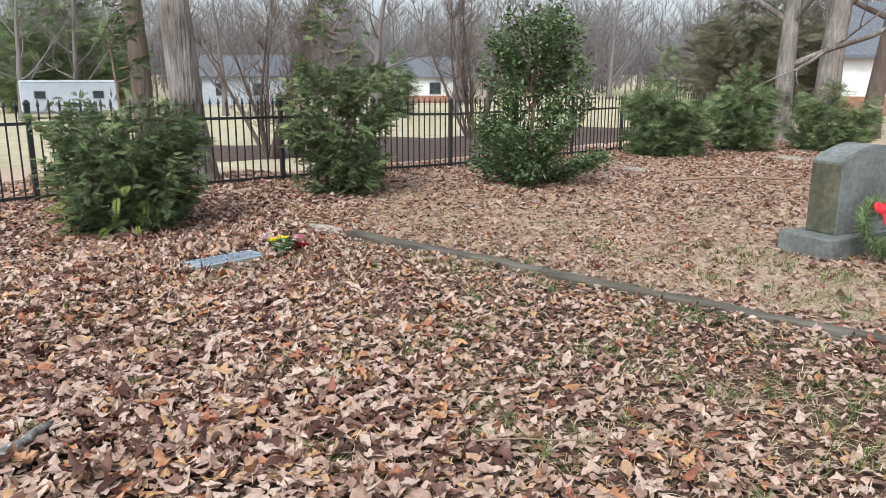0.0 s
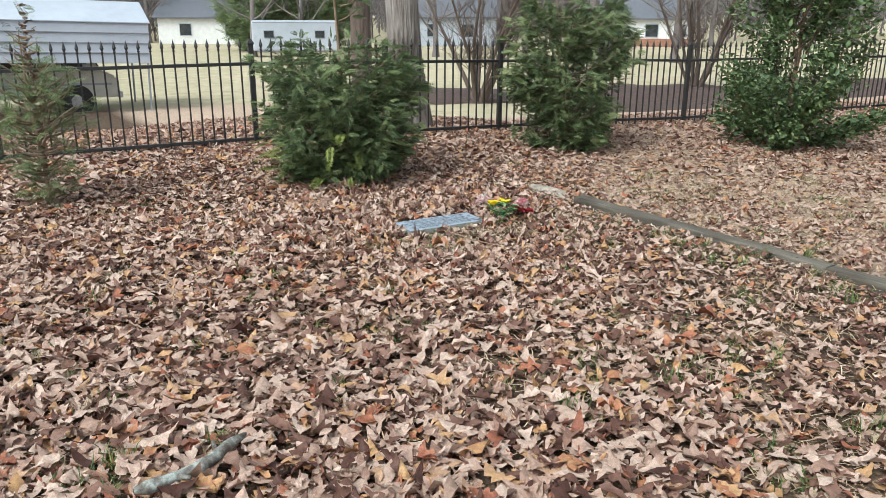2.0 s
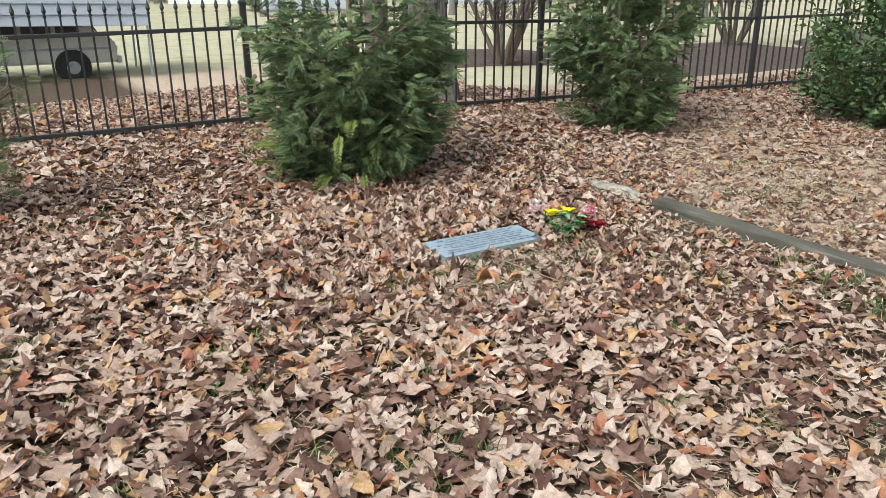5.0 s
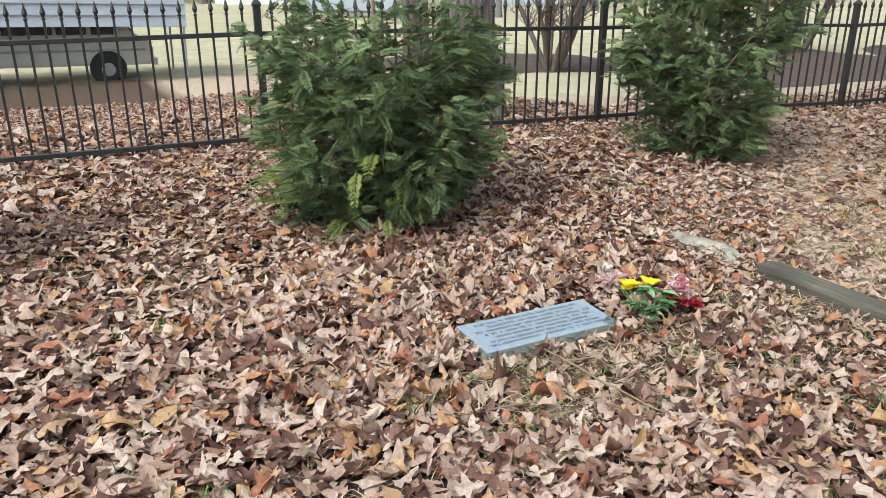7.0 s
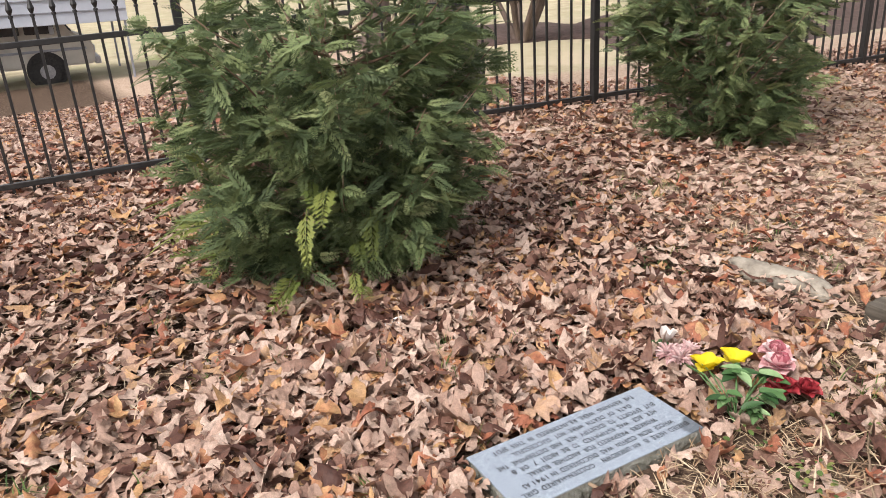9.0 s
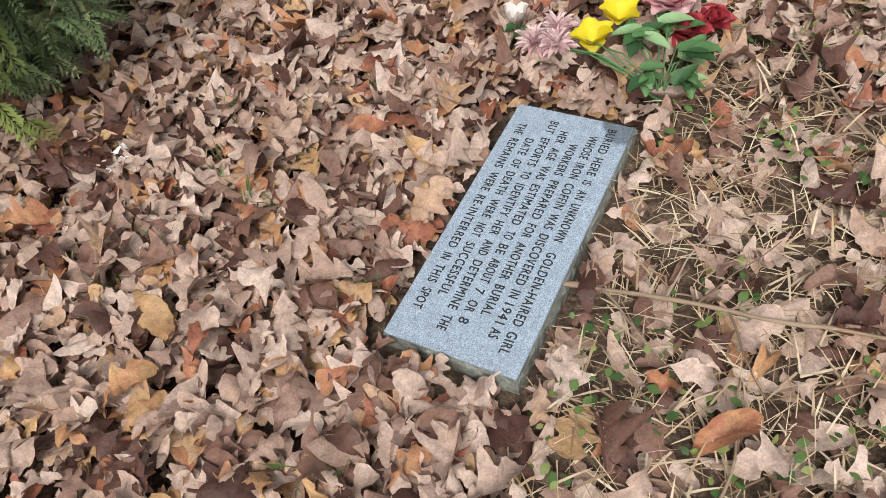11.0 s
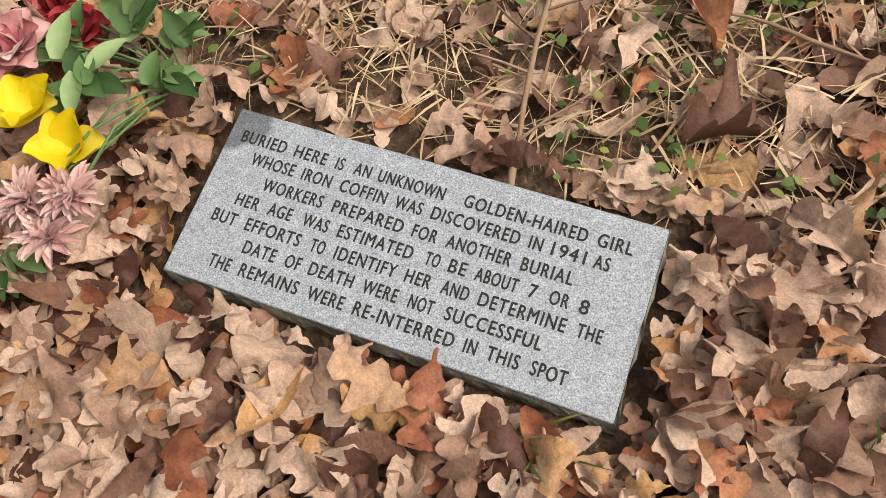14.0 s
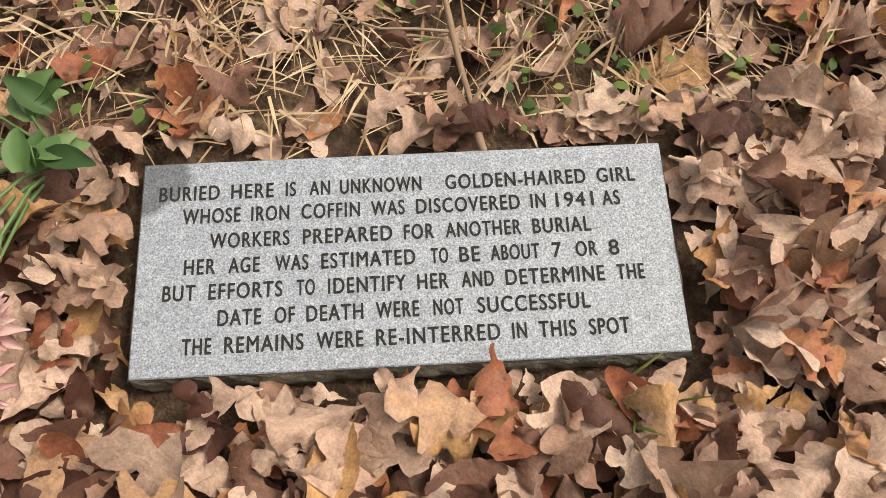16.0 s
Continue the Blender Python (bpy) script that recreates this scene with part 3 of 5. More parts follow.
def make_fence():
    fence = empty("iron_fence", Matrix.Identity(4), "black wrought iron picket fence with spear finials", "fence")
    pan = 2.413
    s0, s1 = -3.2 * pan, 7.15 * pan
    ang = math.degrees(math.atan2(FD.y, FD.x))
    bm = bmesh.new()
    box_bm((0.019, 0.019, 1.17), (0, 0, 0.585), 0.002, 1, bm)
    # spear: collar and a flattened blade
    bmesh.ops.create_cone(bm, segments=6, radius1=0.017, radius2=0.017, depth=0.016, cap_ends=True, matrix=Matrix.Translation((0, 0, 1.163)))
    bmesh.ops.create_cone(bm, segments=6, radius1=0.009, radius2=0.024, depth=0.035, cap_ends=True, matrix=Matrix.Translation((0, 0, 1.19)))
    bmesh.ops.create_cone(bm, segments=6, radius1=0.024, radius2=0.001, depth=0.085, cap_ends=True, matrix=Matrix.Translation((0, 0, 1.25)))
    first = part("picket", bm, M_IRON, fence)
    pm = first.data
    bm = box_bm((0.062, 0.062, 1.5), (0, 0, 0.5), 0.004, 1)
    box_bm((0.078, 0.078, 0.03), (0, 0, 1.262), 0.006, 1, bm)
    bmesh.ops.create_cone(bm, segments=4, radius1=0.05, radius2=0.012, depth=0.035, cap_ends=True, matrix=Matrix.Translation((0, 0, 1.295)) @ Matrix.Rotation(radians(45), 4, "Z"))
    fp = part("fence_post", bm, M_IRON, fence)
    qm = fp.data
    used_p = used_q = False
    # one broad panel beside the gap by the sapling, six-foot panels after it
    stations = [-8.24, -5.42, -2.6] + [0.22 + 1.762 * i for i in range(10)]
    for i, at in enumerate(stations):
        p = FA + FD * at
        g = gz(p.x, p.y)
        ob = fp if not used_q else new("fence_post", qm)
        used_q = True
        ob.parent = fence
        ob.matrix_world = pose(p.x, p.y, g, 0, 0, ang)
        if i == len(stations) - 1:
            break
        span = stations[i + 1] - at
        p2 = FA + FD * stations[i + 1]
        g2 = gz(p2.x, p2.y)
        tilt = -math.degrees(math.atan2(g2 - g, span))
        mid = (p + p2) / 2
        for h, name in ((1.02, "top_rail"), (0.1, "bottom_rail")):
            bm = box_bm((span - 0.05, 0.034, 0.04), (0, 0, 0), 0.004, 1)
            r = part(name, bm, M_IRON, fence)
            r.matrix_world = pose(mid.x, mid.y, (g + g2) / 2 + h, 0, tilt, ang)
        n = round(span / 0.127)
        for k in range(1, n):
            q = p + (p2 - p) * (k / n)
            ob = first if not used_p else new("picket", pm)
            used_p = True
            ob.parent = fence
            ob.matrix_world = pose(q.x, q.y, g + (g2 - g) * k / n + 0.03, 0, 0, ang)


make_fence()

# ---- evergreens ----


def frond_template():
    """A flat cedar spray, 1 unit long: a thin axis with paired branchlets that grow from it."""
    v, f, k = [], [], 8
    for i in range(k):
        y = 0.14 * i
        w = 0.012 * (1 - 0.7 * i / k)
        v.extend([Vector((-w, y, -0.14 * y * y)), Vector((w, y, -0.14 * y * y))])
    for i in range(k - 1):
        p = 2 * i
        f.extend([(p, p + 1, p + 3), (p, p + 3, p + 2)])
    for i in range(1, k):
        y = 0.14 * i
        ln = 0.46 * (1 - 0.62 * abs(i / 7 - 0.3))
        for s in (-1, 1):
            root = 2 * i + (s > 0)
            a = v[root]
            b = Vector((s * ln * 0.72, y + ln * 0.72, -0.14 * y * y - 0.07))
            d = (b - a).normalized()
            side = Vector((-d.y, d.x, 0)) * 0.034
            m = a.lerp(b, 0.55)
            n = len(v)
            v.extend([m + side, b, m - side])
            f.extend([(root, n + 2, n), (n, n + 2, n + 1)])
    return np.array([tuple(p) for p in v]), np.array(f)


def spray_template():
    """A fern-like cedar spray, 1 unit long: an axis, paired branchlets and the short scale tips on them."""
    v, f, k = [], [], 9
    drop = lambda y: -0.22 * y * y
    for i in range(k):
        y = i / (k - 1)
        w = 0.009 * (1 - 0.7 * y)
        v.extend([(-w, y, drop(y)), (w, y, drop(y))])
    for i in range(k - 1):
        q = 2 * i
        f.extend([(q, q + 1, q + 3), (q, q + 3, q + 2)])
    for i in range(1, k):
        y = i / (k - 1)
        ln = 0.36 * (1.02 - 0.85 * abs(y - 0.3)) * (0.9 + 0.2 * (i % 2))
        for sgn in (-1, 1):
            root = 2 * i + (sgn > 0)
            a = Vector(v[root])
            d = Vector((sgn * 0.58, 0.82, -0.18)).normalized()
            n = Vector((-d.y, d.x, 0))
            m, b = a + d * ln * 0.55, a + d * ln
            base = len(v)
            v.extend([tuple(m + n * 0.009), tuple(b), tuple(m - n * 0.009)])
            f.extend([(root, base + 2, base), (base, base + 2, base + 1)])
            for t, side in ((0.3, 1), (0.42, -1), (0.6, 1), (0.74, -1)):
                c = a + d * ln * t
                e = c + (d * 0.75 + n * side).normalized() * ln * (0.34 - 0.2 * t)
                u = d * 0.008
                base = len(v)
                v.extend([tuple(c + u), tuple(e)])
                f.append((root, base, base + 1))
    return np.array(v, float), np.array(f)


FROND_V, FROND_F = frond_template()
SPRAY_V, SPRAY_F = spray_template()


def place_many(tv, tf, pos, fwd, up, size, curl=None):
    """Copies of one template: +Y along fwd, +Z near up."""
    fwd = fwd / np.linalg.norm(fwd, axis=1, keepdims=True)
    side = np.cross(fwd, up)
    side /= np.linalg.norm(side, axis=1, keepdims=True) + 1e-9
    u = np.cross(side, fwd)
    v = pos[:, None, :] + size[:, None, None] * (tv[None, :, 0:1] * side[:, None] + tv[None, :, 1:2] * fwd[:, None] + tv[None, :, 2:3] * u[:, None])
    f = tf[None] + (np.arange(len(pos)) * len(tv))[:, None, None]
    return v.reshape(-1, 3), f.reshape(-1, tf.shape[1])


def foliage(name, tv, tf, pos, fwd, up, size, mat, parent, label=""):
    v, f = place_many(tv, tf, pos, fwd, up, size)
    me = quick_mesh(name, v, f)
    me.materials.append(mat)
    ob = new(name, me)
    ob.parent = parent
    return tagged(ob, label, kind="stuff")


def make_cedar(x, y, bulk_w, bulk_h, height, count, seed, label, spray=0.2, top_w=0.35, sparse=0.22, tip_count=0, waist=(0.6, 0.76, 0.94, 1.04, 1.02, 0.94, 0.76), near=False, group="cedars by the fence", mat=None):
    """A young cedar: many upright limbs, a full skirt and a thin leader."""
    rng = np.random.default_rng(seed)
    rnd = random.Random(seed)
    tree = empty("cedar_tree", pose(x, y, gz(x, y) - 0.01), label, "cedar tree", group)
    tub = Tubes()
    tub.add(wander((0, 0, -0.1), (0, 0, 1), height * 0.93, 8, 0.06, rnd), np.linspace(0.024 if near else 0.012 * height, 0.005, 9), 6)
    pos, fwd = [], []

    def radius(z):
        q = z / bulk_h
        if q < 1:
            r = bulk_w / 2 * float(np.interp(q, (0, 0.12, 0.3, 0.5, 0.75, 0.9, 1.0), waist))
        else:
            t = (z - bulk_h) / max(0.01, height - bulk_h)
            r = top_w * (1 - t) ** 0.8
        return max(r, 0.03)

    limbs = int(110 * bulk_h / 1.4) + 40
    lobes = [(rnd.uniform(0, 6.28), rnd.uniform(0.78, 1.12)) for _ in range(9)]
    for i in range(limbs):
        top = i > limbs * 0.72
        z1 = rnd.uniform(bulk_h * 0.92, height) if top else bulk_h * rnd.uniform(0.05, 1.0) ** 0.95
        a = rnd.uniform(0, 2 * math.pi)
        k = lobes[int((a / 6.284) * 9) % 9][1]
        r = radius(z1) * k * rnd.uniform(0.8, 1.12)
        z0 = max(0.03, z1 - r * rnd.uniform(0.35, 0.8))
        end = Vector((math.cos(a) * r, math.sin(a) * r, z1))
        start = Vector((0, 0, z0))
        pts = [start.lerp(end, t / 5) + Vector((rnd.gauss(0, 0.015), rnd.gauss(0, 0.015), -0.12 * r * math.sin(math.pi * t / 5))) for t in range(6)]
        tub.add(pts, np.linspace(0.012, 0.002, 6), 4)
        share = int(count / limbs * (sparse if top else 1.25) * (0.5 + r / (bulk_w / 2)))
        for _ in range(share):
            t = rnd.random() ** 0.6
            p = start.lerp(end, t) + Vector((rnd.gauss(0, 0.038), rnd.gauss(0, 0.038), rnd.gauss(0, 0.034) - 0.12 * r * math.sin(math.pi * t)))
            if p.z < 0.05:
                p.z = 0.05 + rnd.random() * 0.1
            d = Vector((math.cos(a), math.sin(a), 0.12)) + Vector((rnd.gauss(0, 0.75), rnd.gauss(0, 0.75), rnd.gauss(0, 0.42)))
            pos.append(p)
            fwd.append(d)
    tub.link("trunk", M_TWIG, tree)
    pos, fwd = np.array([tuple(p) for p in pos]), np.array([tuple(p) for p in fwd])
    n = len(pos)
    tv, tf = (SPRAY_V, SPRAY_F) if near else (FROND_V, FROND_F)
    foliage("crown", tv, tf, pos, fwd, np.array([0, 0, 1.0]) + rng.normal(0, 0.6, (n, 3)), spray * rng.uniform(0.55, 1.15, n), mat or M_CEDAR, tree)
    if tip_count:
        a = rng.uniform(-2.6, -0.9, tip_count)
        r = bulk_w / 2 * rng.uniform(0.72, 0.98, tip_count)
        p = np.stack([np.cos(a) * r, np.sin(a) * r, rng.uniform(0.12, 0.62, tip_count) ** 1.0 * bulk_h * 0.7], -1)
        d = np.stack([np.cos(a), np.sin(a), np.full(tip_count, 0.1)], -1) + rng.normal(0, 0.35, (tip_count, 3))
        foliage("new_growth", SPRAY_V, SPRAY_F, p, d, np.array([0, 0, 1.0]) + rng.normal(0, 0.3, (tip_count, 3)), 0.22 * rng.uniform(0.7, 1.2, tip_count), M_CEDAR_TIP, tree, "yellow-green new growth")
    return tree


make_cedar(-3.42, 8.12, 1.72, 1.42, 3.1, 6400, 11, "bushy dark green young cedar with yellow-green tips", 0.14, 0.4, 0.3, 30, near=True)
make_cedar(-1.5, 10.75, 1.6, 1.9, 3.4, 4600, 12, "dense dark green young cedar beside the fence", 0.15, 0.62, 0.5, near=True)
make_cedar(4.75, 16.4, 1.75, 1.45, 2.3, 4600, 13, "rounded dark green evergreen at the edge of the leaves", 0.2, 0.35, 0.3)
make_cedar(6.9, 17.4, 1.35, 1.5, 1.95, 3400, 14, "narrow dark green evergreen at the edge of the leaves", 0.2, 0.2, 0.3)
make_cedar(9.0, 17.7, 1.7, 1.25, 1.6, 3600, 15, "low dark green evergreen below bare trunks", 0.2, 0.3, 0.3)
make_cedar(-5.4, 6.15, 0.7, 1.3, 1.75, 620, 16, "thin straggly cedar sapling with bare twigs", 0.12, 0.2, 0.5, waist=(0.2, 0.35, 0.6, 0.9, 1.1, 1.0, 0.8))


def make_holly(x, y, w, h, count, seed):
    rng, rnd = np.random.default_rng(seed), random.Random(seed)
    tree = empty("holly_bush", pose(x, y, gz(x, y) - 0.01), "loose glossy green holly bush with open upright branches", "holly bush")
    tub, pos, fwd = Tubes(), [], []
    for i in range(46):
        a = rnd.uniform(0, 6.283)
        z1 = h * rnd.uniform(0.12, 1.0)
        q = z1 / h
        r = w / 2 * (1.05 - 0.68 * max(0, q - 0.2)) * rnd.uniform(0.5, 1.12)
        end = Vector((math.cos(a) * r, math.sin(a) * r, z1))
        s = Vector((rnd.gauss(0, 0.06), rnd.gauss(0, 0.06), max(0, z1 - r * 1.5)))
        pts = [s.lerp(end, t / 5) + Vector((rnd.gauss(0, 0.02), rnd.gauss(0, 0.02), -0.1 * math.sin(math.pi * t / 5))) for t in range(6)]
        tub.add(pts, np.linspace(0.016, 0.003, 6), 4)
        for _ in range(int(count / 46 * (1.6 - 1.1 * q))):
            t = 0.25 + 0.75 * rnd.random() ** 0.7
            pos.append(s.lerp(end, t) + Vector((rnd.gauss(0, 0.09), rnd.gauss(0, 0.09), rnd.gauss(0, 0.08))))
            pos[-1].z = max(pos[-1].z, 0.06)
            fwd.append(Vector((math.cos(a), math.sin(a), 0.2)) + Vector((rnd.gauss(0, 0.8), rnd.gauss(0, 0.8), rnd.gauss(0, 0.6))))
    tub.add(wander((0, 0, -0.1), (0, 0, 1), h, 6, 0.08, rnd), np.linspace(0.05, 0.008, 7), 6)
    tub.link("branch_frame", M_TWIG, tree)
    tv = np.array([(0, 0, 0), (-0.26, 0.3, 0.08), (0, 0.35, 0), (0.26, 0.3, 0.08), (-0.22, 0.7, 0.06), (0, 0.7, -0.02), (0.22, 0.7, 0.06), (0, 1.05, -0.1)])
    tf = np.array([(0, 2, 1), (0, 3, 2), (1, 2, 5), (1, 5, 4), (2, 3, 6), (2, 6, 5), (4, 5, 7), (5, 6, 7)])
    n = len(pos)
    foliage("crown", tv, tf, np.array([tuple(p) for p in pos]), np.array([tuple(p) for p in fwd]), np.array([0, 0, 1.0]) + rng.normal(0, 0.6, (n, 3)), rng.uniform(0.05, 0.095, n), M_HOLLY, tree)


make_holly(1.38, 11.9, 2.3, 2.75, 16000, 21)

# ---- bare trees ----


def bare_tree(x, y, height, girth, seed, label, mat=None, spread=0.5, clear=0.35, fine=3, lean=(0, 0), name="bare_tree"):
    rnd = random.Random(seed)
    tree = empty(name, pose(x, y, gz(x, y) - 0.05), label, "tree", "bare winter trees")
    mat = mat or M_BARK
    trunk = Tubes()
    spine = wander((0, 0, -0.2), (lean[0], lean[1], 1), height, 12, 0.05, rnd)
    rad = [girth * (1.0 - 0.85 * (i / 12)) + (girth * 0.45 if i == 0 else 0) for i in range(13)]
    trunk.add(spine, rad, 14)
    trunk.link("trunk", mat, tree)
    lim = Tubes()

    def grow(p, d, ln, r, depth):
        pts = wander(p, d, ln, 5, 0.2, rnd, 0.03)
        lim.add(pts, np.linspace(r, r * 0.35, 6), 5 if depth > 1 else 3)
        if depth == 0:
            return
        for _ in range(rnd.randint(3, 4)):
            t = rnd.randint(1, 5)
            dd = (pts[t] - pts[t - 1]).normalized() + Vector((rnd.gauss(0, spread), rnd.gauss(0, spread), rnd.gauss(0.1, spread * 0.6)))
            grow(pts[t], dd, ln * rnd.uniform(0.4, 0.65), r * 0.45, depth - 1)

    for i in range(13):
        t = clear + (1 - clear) * (i / 13)
        k = min(11, int(t * 12))
        a = i * 2.4 + rnd.uniform(-0.5, 0.5)
        d = Vector((math.cos(a), math.sin(a), rnd.uniform(0.25, 0.9)))
        grow(spine[k], d, height * (0.42 * (1.15 - t)), rad[k] * 0.42, fine)
    lim.link("limb_frame", mat, tree)
    return tree


def shrub_tree(x, y, height, seed, label):
    """Many stems from one foot, upright and twiggy."""
    rnd = random.Random(seed)
    tree = empty("multi_stem_tree", pose(x, y, gz(x, y) - 0.05), label, "tree", "bare winter trees")
    tw = Tubes()
    for i in range(9):
        a = rnd.uniform(0, 6.28)
        d = Vector((math.cos(a) * 0.45, math.sin(a) * 0.45, 1))
        pts = wander((math.cos(a) * 0.12, math.sin(a) * 0.12, -0.1), d, height * rnd.uniform(0.75, 1), 7, 0.1, rnd, 0.03)
        st = Tubes()
        st.add(pts, np.linspace(0.09, 0.012, 8), 6)
        st.link("stem", M_BARK_DARK, tree)
        for _ in range(34):
            t = rnd.randint(2, 7)
            q = wander(pts[t], (rnd.gauss(0, 0.7), rnd.gauss(0, 0.7), 1), rnd.uniform(0.6, 1.9), 4, 0.2, rnd)
            tw.add(q, np.linspace(0.018, 0.004, 5), 3)
            for _ in range(4):
                u = rnd.randint(1, 4)
                tw.add(wander(q[u], (rnd.gauss(0, 0.7), rnd.gauss(0, 0.7), 0.8), rnd.uniform(0.3, 0.8), 2, 0.2, rnd), (0.009, 0.006, 0.003), 3)
    tw.link("twig_mass", M_BARK_DARK, tree)


bare_tree(-3.85, 11.7, 15, 0.27, 31, "tall hardwood with grey furrowed bark just beyond the fence", clear=0.4)
bare_tree(-5.3, 13.6, 15, 0.2, 32, "tall dark-barked hardwood beyond the fence", M_BARK_DARK, clear=0.45)
bare_tree(8.85, 20.0, 13, 0.25, 33, "grey hardwood among evergreens with low sweeping limbs", clear=0.2, spread=0.6)
bare_tree(10.6, 21.3, 15, 0.36, 34, "broad grey hardwood trunk among the evergreens", clear=0.3)
bare_tree(12.0, 21.6, 14, 0.27, 35, "dark hardwood with leaning trunk", M_BARK_DARK, clear=0.25, lean=(0.08, 0))
shrub_tree(-6.1, 26.0, 5.5, 36, "bare multi-stemmed ornamental tree in the mulch bed")
shrub_tree(1.2, 35.0, 7.5, 37, "tall bare multi-stemmed tree beyond the fence")

far_one = bare_tree(-30, 62, 12, 0.25, 41, "distant bare hardwood on the lawn", M_WOODS, clear=0.2, fine=3)
far_two = bare_tree(-12, 70, 13, 0.28, 42, "distant bare hardwood on the lawn", M_WOODS, clear=0.2, fine=3)
rt = random.Random(5)
for i in range(30):
    u = rt.uniform(-1, 1)
    fx, fy = -14 + u * 62, rt.uniform(52, 92) - 10 * abs(u)
    copy_thing((far_one, far_two)[i % 2], pose(fx, fy, gz(fx, fy) - 0.05, 0, 0, rt.uniform(0, 360)) @ Matrix.Scale(1.0, 4))


def far_woods():
    """Twiggy mass of the woods on the horizon."""
    rnd = random.Random(6)
    t = Tubes()
    for i in range(520):
        a = rnd.uniform(-1.25, 1.0)
        dist = rnd.uniform(90, 150)
        x, y = math.sin(a) * dist - 4, math.cos(a) * dist
        z = gz(x, y)
        h, w = rnd.uniform(8, 16), rnd.uniform(2.4, 4.6)
        t.add([(x, y, z - 0.3), (x + rnd.gauss(0, 0.3), y, z + h * 0.85)], (0.16, 0.03), 3)
        for _ in range(120):
            k = rnd.uniform(0.1, 0.95)
            r = w * math.sin(math.pi * (0.12 + 0.85 * k)) ** 0.7
            b = rnd.uniform(0, 6.283)
            q = r * math.sqrt(rnd.random())
            p = Vector((x + q * math.cos(b), y + q * math.sin(b), z + h * k))
            d = Vector((math.cos(b) * 0.5 + rnd.gauss(0, 0.5), math.sin(b) * 0.5 + rnd.gauss(0, 0.5), rnd.uniform(0.5, 1.4))).normalized()
            t.add([p - d * 0.8, p + d * rnd.uniform(0.8, 2.2)], (0.055, 0.012), 3)
    tagged(t.link("far_woods", M_WOODS), "hazy grey-brown winter woods on the horizon", "woods", kind="stuff")


far_woods()

# far evergreens
make_cedar(-34, 68, 12.0, 8.5, 13.5, 5600, 51, "large dark cedar behind the white camper", 0.95, 3.4, 0.8, group="distant evergreens")
make_cedar(-3.6, 58, 2.6, 3.4, 5.0, 900, 53, "dark conical evergreen near a far house", 0.6, 0.7, 0.8, group="distant evergreens")

make_cedar(16.5, 43, 6.0, 5.5, 9.0, 2200, 54, "large dull brown-green cedar behind bare trunks", 0.8, 1.8, 0.9, group="distant evergreens", mat=M_CEDAR_DULL)
make_cedar(21.5, 47, 6.5, 6.0, 9.5, 2200, 55, "large dull brown-green cedar behind bare trunks", 0.8, 1.8, 0.9, group="distant evergreens", mat=M_CEDAR_DULL)

# ---- buildings and vehicles ----


def gable_house(x, y, yaw, w, d, h, rise, wall_mat, label, windows, low_brick=False):
    z = gz(x, y)
    hs = empty("house", pose(x, y, z - 0.1, 0, 0, yaw), label, "house", "distant houses")
    part("wall", box_bm((w, d, h), (0, 0, h / 2), 0.02, 1), wall_mat, hs)
    bm = bmesh.new()
    e = 0.45
    top = [(-w / 2 - e, 0, h + rise), (w / 2 + e, 0, h + rise)]
    for s in (-1, 1):
        q = [(-w / 2 - e, s * (d / 2 + e), h - 0.12), (w / 2 + e, s * (d / 2 + e), h - 0.12), top[1], top[0]]
        lo = [bm.verts.new(p) for p in q]
        hi = [bm.verts.new((p[0], p[1], p[2] + 0.16)) for p in q]
        bm.faces.new(lo)
        bm.faces.new(hi[::-1])
        for i in range(4):
            bm.faces.new((lo[i], lo[(i + 1) % 4], hi[(i + 1) % 4], hi[i]))
    bmesh.ops.recalc_face_normals(bm, faces=bm.faces)
    part("roof", bm, M_ROOF, hs)
    for s in (-1, 1):
        bm = bmesh.new()
        vs = [bm.verts.new(p) for p in ((s * w / 2, -d / 2, h), (s * w / 2, d / 2, h), (s * w / 2, 0, h + rise - 0.02))]
        vb = [bm.verts.new((v.co.x - s * 0.1, v.co.y, v.co.z)) for v in vs]
        bm.faces.new(vs)
        bm.faces.new(vb[::-1])
        for i in range(3):
            bm.faces.new((vs[i], vs[(i + 1) % 3], vb[(i + 1) % 3], vb[i]))
        part("gable", bm, wall_mat, hs)
    if low_brick:
        part("brick_skirt", box_bm((w + 0.06, d + 0.06, 0.9), (0, 0, 0.45), 0.01, 1), M_BRICK, hs, "red brick lower wall")
    for wx, wz, ww, wh in windows:
        win = part("window", box_bm((ww + 0.16, 0.08, wh + 0.16), (wx, -d / 2 - 0.03, wz), 0.01, 1), M_WHITE, hs)
        part("pane", box_bm((ww, 0.05, wh), (wx, -d / 2 - 0.06, wz), 0.004, 1), M_GLASSY, win)
    return hs


gable_house(27.8, 36.7, -33, 16, 8, 2.8, 2.6, M_SIDING, "white house with grey shingle roof", [(-5, 1.5, 1.0, 1.2), (0, 1.5, 1.0, 1.2)], True)
gable_house(-2.2, 88, 5, 9, 7, 2.9, 2.0, M_SIDING, "far white house with brick lower wall", [(-3, 1.7, 1.2, 1.2), (0.5, 1.7, 1.2, 1.2), (3.4, 1.7, 1, 1.2)], True)
gable_house(-23, 88, 10, 9, 7, 3.2, 2.2, M_WHITE, "far white house among bare trees", [(-2.5, 1.8, 1.1, 1.3), (1.5, 1.8, 1.1, 1.3)])
gable_house(-50, 82, 20, 12, 8, 2.9, 2.0, M_SIDING, "low pale house beyond the lawn", [(-3, 1.6, 1.2, 1.2), (2, 1.6, 1.2, 1.2)])


